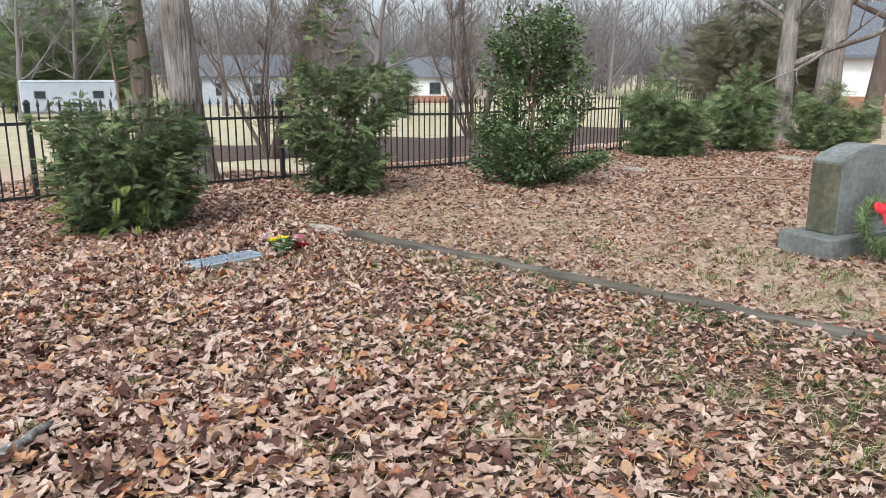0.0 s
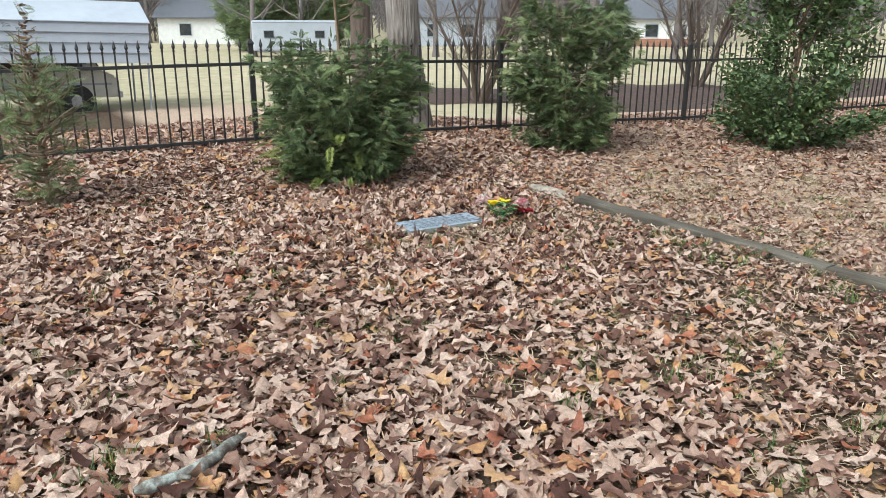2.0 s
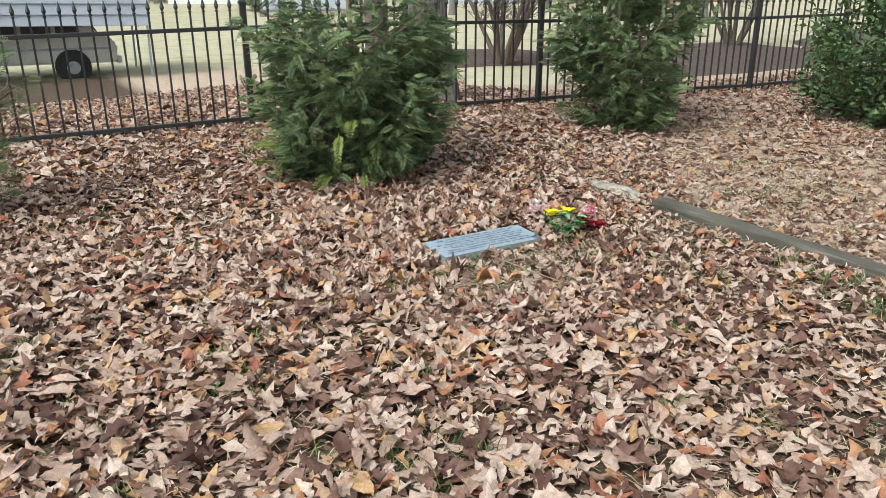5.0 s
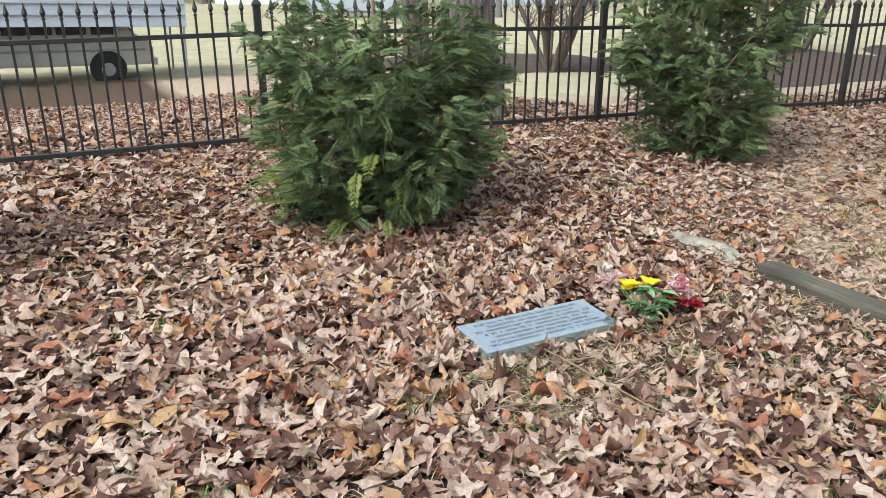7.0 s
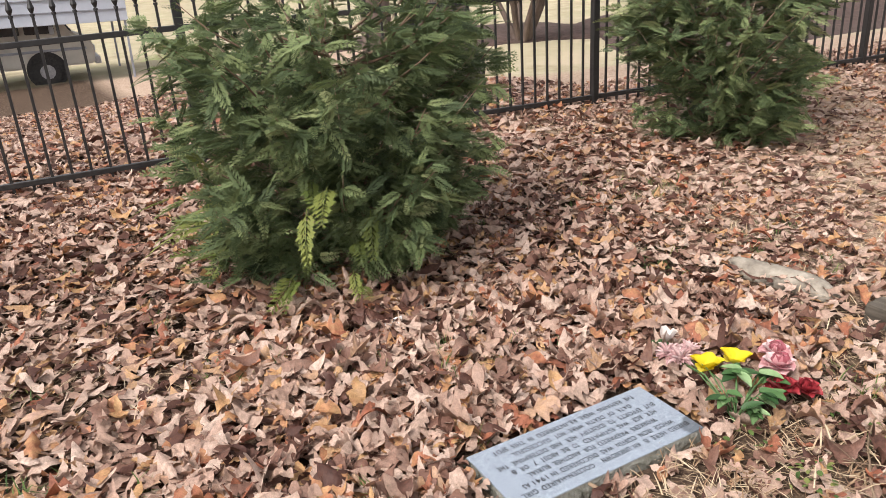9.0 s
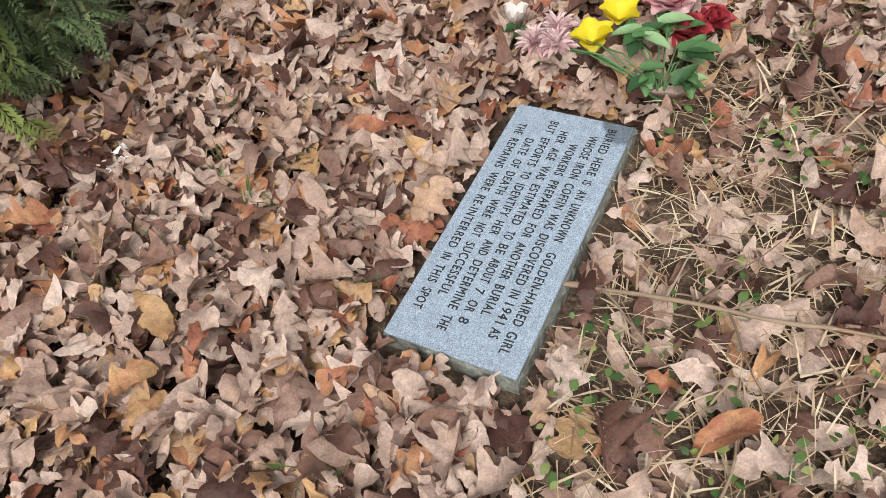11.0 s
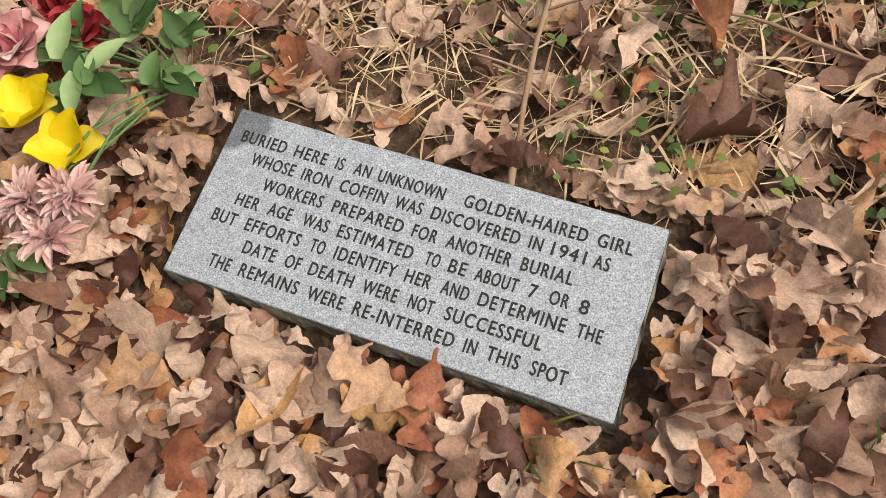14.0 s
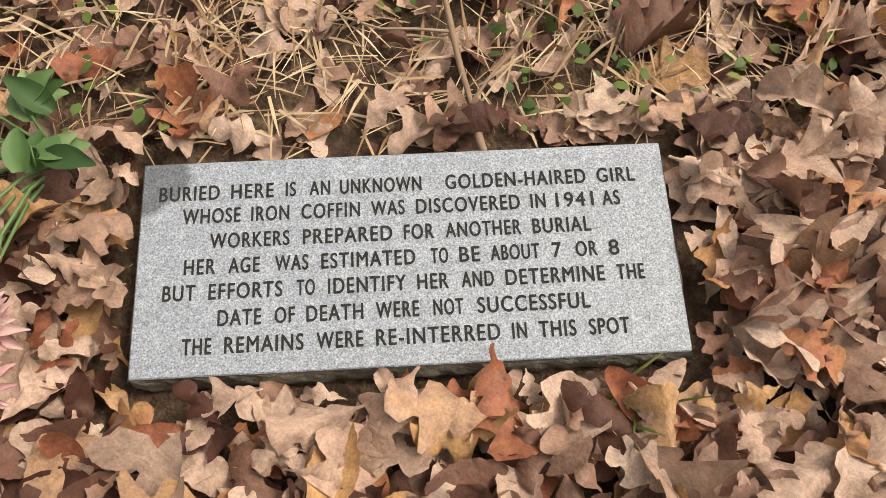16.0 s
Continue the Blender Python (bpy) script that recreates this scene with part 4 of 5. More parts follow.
def wheel_at(parent, x, y, r, w):
    bm = bmesh.new()
    bmesh.ops.create_cone(bm, segments=24, radius1=r, radius2=r, depth=w, cap_ends=True, matrix=pose(x, y, r, 90, 0, 0))
    bmesh.ops.bevel(bm, geom=[e for e in bm.edges if len(e.link_faces) == 2 and any(len(f.verts) > 4 for f in e.link_faces)], offset=0.035, segments=2, affect="EDGES")
    wheel = part("wheel", bm, M_RUBBER_AND_SHADE, parent, "black tyre")
    bm = bmesh.new()
    bmesh.ops.create_cone(bm, segments=20, radius1=r * 0.6, radius2=r * 0.5, depth=w + 0.02, cap_ends=True, matrix=pose(x, y, r, 90, 0, 0))
    bmesh.ops.create_cone(bm, segments=12, radius1=r * 0.2, radius2=r * 0.16, depth=w + 0.06, cap_ends=True, matrix=pose(x, y, r, 90, 0, 0))
    part("rim", bm, M_RIM, wheel)


def make_camper(x, y, yaw):
    c = empty("camper_trailer", pose(x, y, gz(x, y), 0, 0, yaw), "white camper trailer with small dark windows parked on the lawn", "camper trailer")
    part("body", box_bm((6.6, 2.3, 2.3), (0, 0, 1.65), 0.18, 3), M_WHITE, c)
    part("roof_trim", box_bm((6.4, 2.34, 0.06), (0, 0, 2.62), 0.01, 1), M_SEAM, c)
    part("skirt", box_bm((6.0, 2.1, 0.16), (0, 0, 0.48), 0.02, 1), M_SEAM, c)
    for wx in (-2.0, 1.9):
        win = part("window", box_bm((0.82, 0.06, 0.62), (wx, -1.16, 1.75), 0.02, 1), M_SEAM, c)
        part("pane", box_bm((0.7, 0.04, 0.5), (wx, -1.185, 1.75), 0.01, 1), M_GLASSY, win)
    for wx in (-0.5, 0.5):
        wheel_at(c, wx, -1.0, 0.33, 0.2)


make_camper(-28.4, 57.6, 26)


def make_carport(x, y, z, yaw, lean):
    c = empty("carport", pose(x, y, z, 0, lean, yaw), "white ribbed metal carport sheltering a van", "carport")
    ln = 9.5
    for i in range(4):
        z0 = 1.72 + 0.31 * i
        sh = part("metal_sheet", box_bm((ln, 0.03, 0.33), (0, 0, 0), 0.008, 1), M_WHITE, c)
        sh.matrix_basis = pose(0, -1.7, z0 + 0.155, -5, 0, 0)
        part("seam", box_bm((ln - 0.02, 0.022, 0.03), (0, -1.725, z0 + 0.31), 0.004, 1), M_SEAM, c)
        part("far_sheet", box_bm((ln, 0.03, 0.305), (0, 1.7, z0 + 0.155), 0.006, 1), M_WHITE, c)
    for sgn in (-1, 1):
        rf = part("roof", box_bm((ln + 0.12, 1.84, 0.04), (0, 0, 0), 0.008, 1), M_WHITE, c)
        rf.matrix_basis = pose(0, sgn * 0.87, 3.3, -sgn * 21, 0, 0)
    for px in (-ln / 2 + 0.08, ln / 2 - 0.08):
        part("end_rafter", box_bm((0.05, 3.3, 0.06), (px, 0, 2.93), 0.006, 1), M_SEAM, c)
        for py in (-1.65, 1.65):
            part("leg", box_bm((0.06, 0.06, 3.1), (px, py, 1.4), 0.006, 1), M_SEAM, c)


def make_van(x, y, z, yaw, lean):
    c = empty("van", pose(x, y, z, 0, lean, yaw), "pale beige old van with dark windows under the carport", "van")
    prof = [(-2.95, 0.5), (-3.0, 1.1), (-2.9, 1.95), (-2.7, 2.1), (1.95, 2.1), (2.15, 2.0), (2.55, 1.38), (3.0, 1.2), (3.06, 0.9), (3.02, 0.5)]
    bm = bmesh.new()
    a = [bm.verts.new((px, -0.95, pz)) for px, pz in prof]
    b = [bm.verts.new((px, 0.95, pz)) for px, pz in prof]
    bm.faces.new(a[::-1])
    bm.faces.new(b)
    for i in range(len(a)):
        j = (i + 1) % len(a)
        bm.faces.new((a[i], a[j], b[j], b[i]))
    bmesh.ops.recalc_face_normals(bm, faces=bm.faces)
    bmesh.ops.bevel(bm, geom=list(bm.edges), offset=0.06, segments=2, affect="EDGES")
    body = part("body", bm, M_BEIGE, c)
    for wx, ww in ((-1.75, 1.3), (-0.3, 1.3), (0.85, 0.8), (1.75, 0.75)):
        part("side_window", box_bm((ww, 0.04, 0.46), (wx, -0.955, 1.64), 0.03, 2), M_GLASSY, body)
    ws = part("windscreen", box_bm((0.05, 1.6, 0.68), (0, 0, 0), 0.02, 1), M_GLASSY, body)
    ws.matrix_basis = pose(2.37, 0, 1.7, 0, -33, 0)
    part("trim_strip", box_bm((5.7, 0.03, 0.07), (0, -0.962, 0.95), 0.01, 1), M_SEAM, body)
    part("front_bumper", box_bm((0.16, 1.8, 0.2), (3.1, 0, 0.58), 0.03, 2), M_RIM, c)
    part("rear_bumper", box_bm((0.14, 1.8, 0.18), (-3.04, 0, 0.56), 0.03, 2), M_RIM, c)
    for wy in (-0.68, 0.68):
        part("headlight", box_bm((0.07, 0.28, 0.18), (3.05, wy, 0.93), 0.02, 1), M_WHITE, c)
    part("side_mirror", box_bm((0.12, 0.2, 0.22), (2.05, -1.06, 1.5), 0.02, 1), M_WHITE, c)
    for wx in (-1.74, 1.74):
        # flat dark disc on the closed side, in place of shade in the wheel well
        arch = bmesh.new()
        bmesh.ops.create_cone(arch, segments=28, radius1=0.52, radius2=0.52, depth=0.1, cap_ends=True, matrix=pose(wx, -0.925, 0.42, 90, 0, 0))
        part("wheel_arch", arch, M_RUBBER_AND_SHADE, c, "dark disc for the shade in the wheel opening")
        for wy in (-0.9, 0.9):
            wheel_at(c, wx, wy, 0.39, 0.24)


make_carport(-20.97, 20.5, -1.42, 46.0, 1.4)
make_van(-20.65, 21.3, -1.42, 46.0, 1.0)


def log_thing(x, y, ln, r, yaw, mat, label, category, seed, name, twig=False, z=0.02):
    rnd = random.Random(seed)
    t = Tubes()
    pts = wander((-ln / 2, 0, 0), (1, 0, 0), ln, 14, 0.2, rnd)
    for p in pts:
        p.z *= 0.25
        p.y *= 0.6
    t.add(pts, [r * (1 - 0.4 * i / 14) * rnd.uniform(0.72, 1.15) * (0.4 if i in (0, 14) else 1) for i in range(15)], 9)
    if r > 0.02:
        for i in (4, 9):
            t.add(wander(pts[i], (0.5, rnd.choice((-1, 1)), 0.4), r * 2.5, 2, 0.2, rnd), (r * 0.45, r * 0.36, r * 0.22), 6)
    if twig:
        for i in (2, 4, 5, 6):
            t.add(wander(pts[i], (0.6, rnd.choice((-1, 1)), 0.2), ln * 0.25, 4, 0.2, rnd), np.linspace(r * 0.5, r * 0.15, 5), 5)
    ob = t.link(name, mat)
    ob.matrix_world = pose(x, y, gz(x, y) + r + z, 0, 0, yaw)
    return tagged(ob, label, category)


log_thing(-1.72, 2.87, 0.56, 0.03, 49, M_LICHEN, "fallen branch with pale green lichen on the leaves", "branch", 3, "fallen_branch", z=0.07)
log_thing(4.6, 11.7, 2.1, 0.03, -22, M_TWIG, "long thin dead branch lying on the leaves", "branch", 5, "fallen_branch", z=0.02)
log_thing(-1.6, 6.22, 0.85, 0.006, -33, M_TWIG, "slender forked twig lying beside the grave marker", "twig", 6, "twig", True, 0.04)
log_thing(-1.2, 6.75, 0.6, 0.005, 100, M_TWIG, "thin crooked twig on the ground", "twig", 9, "twig", True, 0.04)
log_thing(-1.85, 5.95, 0.5, 0.004, 40, M_TWIG, "thin dry twig on the leaves", "twig", 12, "twig", True, 0.04)
log_thing(0.4, 3.1, 1.1, 0.006, 8, M_TWIG, "long thin dry twig on the leaves", "twig", 14, "twig", False, 0.05)


def flat_rock(x, y, r, seed):
    rnd = random.Random(seed)
    bm = bmesh.new()
    bmesh.ops.create_icosphere(bm, subdivisions=2, radius=1)
    for v in bm.verts:
        v.co *= 1 + 0.25 * noise.noise(v.co * 1.6 + Vector((seed, 0, 0)))
        v.co.x *= r
        v.co.y *= r * 0.6
        v.co.z *= 0.07
    ob = part("flat_stone", bm, M_ROCK)
    ob.matrix_world = pose(x, y, gz(x, y) + 0.02, 0, 0, rnd.uniform(0, 90))
    tagged(ob, "pale flat stone marker lying among leaves", "stone", "flat stones")




def sunken_slab(x, y, ln, w, yaw):
    """A long worn stone whose back just shows above the soil."""
    bm = bmesh.new()
    nu, nv = 18, 7
    grid = []
    for i in range(nu + 1):
        a = i / nu * 2 - 1
        half = w / 2 * (1 - 0.55 * abs(a) ** 3) * (1 + 0.12 * noise.noise(Vector((a * 3, 1, 2))))
        grid.append([])
        for j in range(nv + 1):
            b = j / nv * 2 - 1
            h = 0.05 * (1 - a ** 4) * (1 - abs(b) ** 2.5) + 0.012 * noise.noise(Vector((a * 4, b * 2, 5))) - 0.02
            grid[-1].append(bm.verts.new((a * ln / 2, b * half + 0.03 * math.sin(2.2 * a), h)))
    for i in range(nu):
        for j in range(nv):
            bm.faces.new((grid[i][j], grid[i + 1][j], grid[i + 1][j + 1], grid[i][j + 1]))
    r = bmesh.ops.extrude_face_region(bm, geom=list(bm.faces))
    bmesh.ops.translate(bm, verts=[g for g in r["geom"] if isinstance(g, bmesh.types.BMVert)], vec=(0, 0, -0.06))
    bmesh.ops.recalc_face_normals(bm, faces=bm.faces)
    ob = part("sunken_stone", bm, M_ROCK, smooth=True)
    ob.matrix_world = pose(x, y, gz(x, y) + 0.045, 0, 0, yaw)
    tagged(ob, "long pale worn stone sunk among the leaves", "stone")


sunken_slab(-1.27, 8.03, 0.56, 0.15, -42)
flat_rock(3.5, 13.7, 0.3, 1)
flat_rock(7.2, 15.6, 0.45, 2)

# ---- silk flowers ----


def petal_grid(w, ln, cup, curl, nu=5, nv=4):
    """A cupped petal along +Y."""
    v, f = [], []
    for j in range(nv + 1):
        t = j / nv
        half = w / 2 * math.sin(math.pi * min(0.97, 0.12 + 0.8 * t)) ** 0.7
        for i in range(nu + 1):
            s = i / nu * 2 - 1
            v.append((s * half, ln * t - 0.1 * ln * s * s * t, cup * ln * s * s * 0.5 + curl * ln * (t * t)))
    for j in range(nv):
        for i in range(nu):
            a = j * (nu + 1) + i
            f.append((a, a + 1, a + nu + 2, a + nu + 1))
    return np.array(v), np.array(f)


def petals(name, specs, mat, parent, label=""):
    """specs: (place, turn about Z, tilt up, width, length, cup, curl)."""
    vs, fs, base = [], [], 0
    for at, turn, tilt, w, ln, cup, curl in specs:
        v, f = petal_grid(w, ln, cup, curl)
        m = np.array(pose(*at, 0, 0, turn) @ pose(0, 0, 0, tilt, 0, 0))
        vs.append(v @ m[:3, :3].T + m[:3, 3])
        fs.append(f + base)
        base += len(v)
    me = quick_mesh(name, np.concatenate(vs), np.concatenate(fs))
    me.materials.append(mat)
    me.polygons.foreach_set("use_smooth", [True] * len(me.polygons))
    ob = new(name, me)
    ob.parent = parent
    return tagged(ob, label)


def rose(at, r, rnd):
    out = []
    for ring, (n, tilt, k) in enumerate(((3, 82, 0.5), (5, 66, 0.72), (6, 44, 0.95), (6, 18, 1.05))):
        for i in range(n):
            out.append((at, 360 / n * i + rnd.uniform(-15, 15) + 20 * ring, tilt + rnd.uniform(-10, 10), r * 1.15 * k, r * k * (1.15 if ring < 2 else 1.0), 0.5, -0.25 if ring > 1 else 0.15))
    return out


def spiky(at, r, n, rnd):
    return [(at, rnd.uniform(0, 360), rnd.uniform(5, 85), r * 0.3, r * rnd.uniform(0.7, 1.1), 0.3, -0.2) for _ in range(n)]


def leaf_cluster(at, n, ln, rnd, spread=(0, 360)):
    return [((at[0] + rnd.gauss(0, 0.012), at[1] + rnd.gauss(0, 0.012), at[2] + rnd.uniform(-0.01, 0.02)), rnd.uniform(*spread), rnd.uniform(0, 40), ln * 0.55, ln * rnd.uniform(0.8, 1.15), 0.25, -0.3) for _ in range(n)]


def make_bouquet():
    rnd = random.Random(17)
    o = Vector((-1.5, 6.93, gz(-1.5, 6.93)))
    q = empty("silk_bouquet", Matrix.Translation(o), "faded silk bouquet with yellow, pink and red flowers", "flowers")

    def rel(x, y, z):
        return (x - o.x, y - o.y, z)

    foot = rel(-1.5, 6.84, 0.02)
    heads = []
    for x, y, z, r in ((-1.36, 7.16, 0.11, 0.06), (-1.36, 7.07, 0.11, 0.065)):
        petals("rose", rose(rel(x, y, z), r, rnd), M_ROSE, q, "faded rose-pink silk rose")
        heads.append(rel(x, y, z))
    for x, y, z, r in ((-1.36, 6.98, 0.08, 0.062), (-1.28, 7.0, 0.07, 0.055)):
        petals("rose", rose(rel(x, y, z), r, rnd), M_RED, q, "dark red silk rose")
        heads.append(rel(x, y, z))
    for x, y, z in ((-1.59, 7.03, 0.1), (-1.5, 7.07, 0.11)):
        p = rel(x, y, z)
        petals("yellow_flower", [(p, 72 * i + rnd.uniform(-12, 12), rnd.uniform(25, 60), 0.066, 0.07, 0.4, -0.2) for i in range(5)], M_YELLOW, q, "bright yellow silk flower")
        heads.append(p)
    for x, y, z in ((-1.68, 7.04, 0.12), (-1.65, 7.11, 0.11), (-1.72, 7.1, 0.1)):
        p = rel(x, y, z)
        petals("pink_flower", spiky(p, 0.055, 64, rnd), M_PINK, q, "pale pink frilled silk flower")
        heads.append(p)
    p = rel(-1.73, 7.2, 0.1)
    petals("bud", [(p, 120 * i + 150, 40, 0.045, 0.06, 0.6, 0.2) for i in range(3)], M_BUD, q, "white and red silk bud")
    heads.append(p)
    for x, y, z, n, ln, sp in ((-1.5, 6.97, 0.12, 9, 0.068, (0, 360)), (-1.53, 6.87, 0.09, 5, 0.066, (90, 270)), (-1.46, 6.82, 0.08, 7, 0.068, (130, 300)), (-1.43, 6.87, 0.1, 5, 0.08, (150, 330)), (-1.4, 7.0, 0.1, 5, 0.08, (200, 360)), (-1.71, 7.17, 0.08, 4, 0.06, (60, 240))):
        petals("leaf_spray", leaf_cluster(rel(x, y, z), n, ln, rnd, sp), M_SILKLEAF, q)
        heads.append(rel(x, y, z))
    for h in heads:
        t = Tubes()
        a, b = Vector(foot), Vector(h)
        m = a.lerp(b, 0.55) + Vector((0, 0, 0.05))
        t.add([a, a.lerp(m, 0.5) + Vector((0, 0, 0.015)), m, b], (0.0028, 0.0026, 0.0024, 0.002), 5)
        t.link("stem", M_SILKLEAF, q)


make_bouquet()


def paper_scrap(x, y):
    v, f = [], []
    rnd = random.Random(2)
    for j in range(4):
        for i in range(4):
            v.append((0.03 * i - 0.045, 0.022 * j - 0.03, rnd.uniform(0, 0.022)))
    for j in range(3):
        for i in range(3):
            f.append((j * 4 + i, j * 4 + i + 1, j * 4 + i + 5, j * 4 + i + 4))
    ob = link_mesh("paper_scrap", v, f, M_PAPER)
    ob.matrix_world = pose(x, y, gz(x, y) + 0.055, 0, 0, 30)
    sol = ob.modifiers.new("thick", "SOLIDIFY")
    sol.thickness = 0.001
    tagged(ob, "crumpled white paper scrap on the leaves", "litter")


paper_scrap(-2.82, 7.2)


def moss_tuft(x, y):
    rnd = random.Random(3)
    t = Tubes()
    for _ in range(160):
        d = Vector((rnd.gauss(0, 1), rnd.gauss(0, 1), abs(rnd.gauss(0, 1)))).normalized()
        t.add([d * 0.004, d * rnd.uniform(0.014, 0.024)], (0.0016, 0.0008), 3)
    ob = t.link("moss_tuft", M_PUFF)
    ob.matrix_world = pose(x, y, gz(x, y) + 0.05)
    tagged(ob, "small yellow-brown moss tuft on the leaves", "moss")


moss_tuft(-2.119, 6.742)

# ---- leaf litter ----


def leaf_arrays(pos, size, yaw, tilt_x, tilt_y, curl, fold, stations, rng, wide, lift):
    """Lobed, curled leaves as rows of left edge, rib and right edge."""
    n, s = len(pos), stations
    t = np.linspace(0, 1, s)
    if s == 7:
        t = np.array([0, 0.2, 0.35, 0.52, 0.66, 0.82, 1.0])
    env = np.ones(s)
    whole = np.sin(np.pi * np.clip(0.04 + 0.93 * t ** 0.9, 0, 1)) ** 0.9
    lob = np.interp(t, (0, 0.12, 0.22, 0.3, 0.36, 0.47, 0.55, 0.62, 0.69, 0.78, 0.88, 0.95, 1), (0.05, 0.07, 0.42, 0.42, 0.26, 0.92, 1.0, 0.45, 0.34, 0.62, 0.6, 0.4, 0.1))
    if s <= 4:
        lob = np.array([0.2, 1.0, 0.75, 0.25])[:s]
    plain = np.where(rng.uniform(0, 1, n) < 0.3, 1.0, 0.0)[:, None]
    lob = lob * (1 - plain) + 0.6 * whole * plain
    jit = 0.07 if s > 9 else 0.22
    hl = wide[:, None] * env * lob * rng.uniform(1 - jit, 1 + jit, (n, s))
    hr = wide[:, None] * env * lob * rng.uniform(1 - jit, 1 + jit, (n, s))
    y = np.broadcast_to(t - 0.5, (n, s)) + rng.normal(0, 0.012, (n, s))
    bend = curl[:, None] * (t - 0.5) ** 2 * 1.6
    fwd = 0.09 * lob.mean(0) if lob.ndim > 1 else 0.09 * lob
    wave = rng.normal(0, 0.07, (n, 1)) * np.sin(2 * np.pi * (1.3 * t + rng.uniform(0, 1, (n, 1))))
    L = np.stack([-hl, y + fwd, bend + fold[:, None] * hl * 1.6 + wave + rng.normal(0, 0.014, (n, s))], -1)
    C = np.stack([np.zeros((n, s)), y, bend], -1)
    R = np.stack([hr, y + fwd, bend + fold[:, None] * hr * 1.6 - wave + rng.normal(0, 0.014, (n, s))], -1)
    v = np.stack([L, C, R], 2).reshape(n, s * 3, 3) * size[:, None, None]
    cx, sx, cy, sy, cz, sz = np.cos(tilt_x), np.sin(tilt_x), np.cos(tilt_y), np.sin(tilt_y), np.cos(yaw), np.sin(yaw)
    x0, y0, z0 = v[..., 0], v[..., 1], v[..., 2]
    y1, z1 = y0 * cx[:, None] - z0 * sx[:, None], y0 * sx[:, None] + z0 * cx[:, None]
    x2, z2 = x0 * cy[:, None] + z1 * sy[:, None], -x0 * sy[:, None] + z1 * cy[:, None]
    x3, y3 = x2 * cz[:, None] - y1 * sz[:, None], x2 * sz[:, None] + y1 * cz[:, None]
    low = z2.min(1, keepdims=True)
    v = np.stack([x3 + pos[:, 0:1], y3 + pos[:, 1:2], z2 - low * 0.8 + pos[:, 2:3] + lift[:, None]], -1)
    f = []
    for i in range(s - 1):
        a = i * 3
        f += [(a, a + 1, a + 4, a + 3), (a + 1, a + 2, a + 5, a + 4)]
    f = np.array(f)
    fs = f[None] + (np.arange(n) * s * 3)[:, None, None]
    return v, fs.reshape(-1, 4), f


def value_noise(x, y, scale, seed):
    r = np.random.default_rng(seed).uniform(0, 1, (64, 64))
    u, w = x / scale + 200.3, y / scale + 200.7
    i, j = np.floor(u).astype(int), np.floor(w).astype(int)
    fu, fw = u - i, w - j
    fu, fw = fu * fu * (3 - 2 * fu), fw * fw * (3 - 2 * fw)
    g = lambda a, b: r[a % 64, b % 64]
    return (g(i, j) * (1 - fu) + g(i + 1, j) * fu) * (1 - fw) + (g(i, j + 1) * (1 - fu) + g(i + 1, j + 1) * fu) * fw


STONE_INV = STONE_M.inverted()


def stone_uv(x, y):
    c, s = math.cos(radians(-STONE_R)), math.sin(radians(-STONE_R))
    dx, dy = x - STONE_C[0], y - STONE_C[1]
    return dx * c - dy * s, dx * s + dy * c


def cover(x, y):
    """Share of the full leaf cover: thick on the left, thin and grassy to the right and past the timber."""
    side = (x - T0.x) * (-TD.y) + (y - T0.y) * TD.x          # plus: beyond the timber
    c = 0.62 + 0.55 * value_noise(x, y, 0.7, 3) + 0.25 * (value_noise(x, y, 0.22, 4) - 0.5)
    right = sm(-2.0, 1.2, x + 0.45 * (y - 5.0))
    c = c * (1 - 0.22 * right * (y < 9))
    c = np.where((side > 0) & (x > -0.9), c * 0.72, c)
    c = c - 0.4 * sm(0.56, 0.7, value_noise(x, y, 0.35, 9)) * sm(6.0, -1.0, y - 1.2 * x)
    u, w = stone_uv(x, y)
    strip = sm(0.02, 0.1, w - WID / 2) * sm(0.75, 0.4, w - WID / 2) * sm(0.85, 0.5, np.abs(u))
    full = sm(1.3, 0.9, np.hypot(u, w)) * (1 - sm(-0.05, 0.1, w - WID / 2))
    c = np.maximum(c, 1.05 * full) * (1 - 0.66 * strip)
    return np.clip(c, 0.05, 1.2)


def scatter(x0, x1, y0, y1, density, rng, keep):
    n = int((x1 - x0) * (y1 - y0) * density)
    x, y = rng.uniform(x0, x1, n), rng.uniform(y0, y1, n)
    ok = keep(x, y) & (rng.uniform(0, 1.2, n) < cover(x, y))
    u, w = stone_uv(x, y)
    size = np.clip(rng.lognormal(math.log(0.088), 0.36, n), 0.032, 0.14)
    side = (x - T0.x) * (-TD.y) + (y - T0.y) * TD.x
    along = (x - T0.x) * TD.x + (y - T0.y) * TD.y
    size = size * (1 - 0.28 * sm(-1.5, 1.5, x + 0.45 * (y - 5.0)))
    ok &= ~((np.abs(u) < LEN / 2 + 0.004 + size * 0.35) & (np.abs(w) < WID / 2 + 0.004 + size * 0.35))
    ok &= ~((np.abs(side) < 0.075 + size * 0.25) & (along > 0) & (rng.uniform(0, 1, n) < 0.97))
    return x[ok], y[ok], size[ok]


def near_zone(x, y):
    return (x - STONE_C[0]) ** 2 + (y - STONE_C[1]) ** 2 < 1.25 ** 2


def mid_zone(x, y):
    return (x > -5.5) & (x < 2.6) & (y > 0.7) & (y < 9.2)


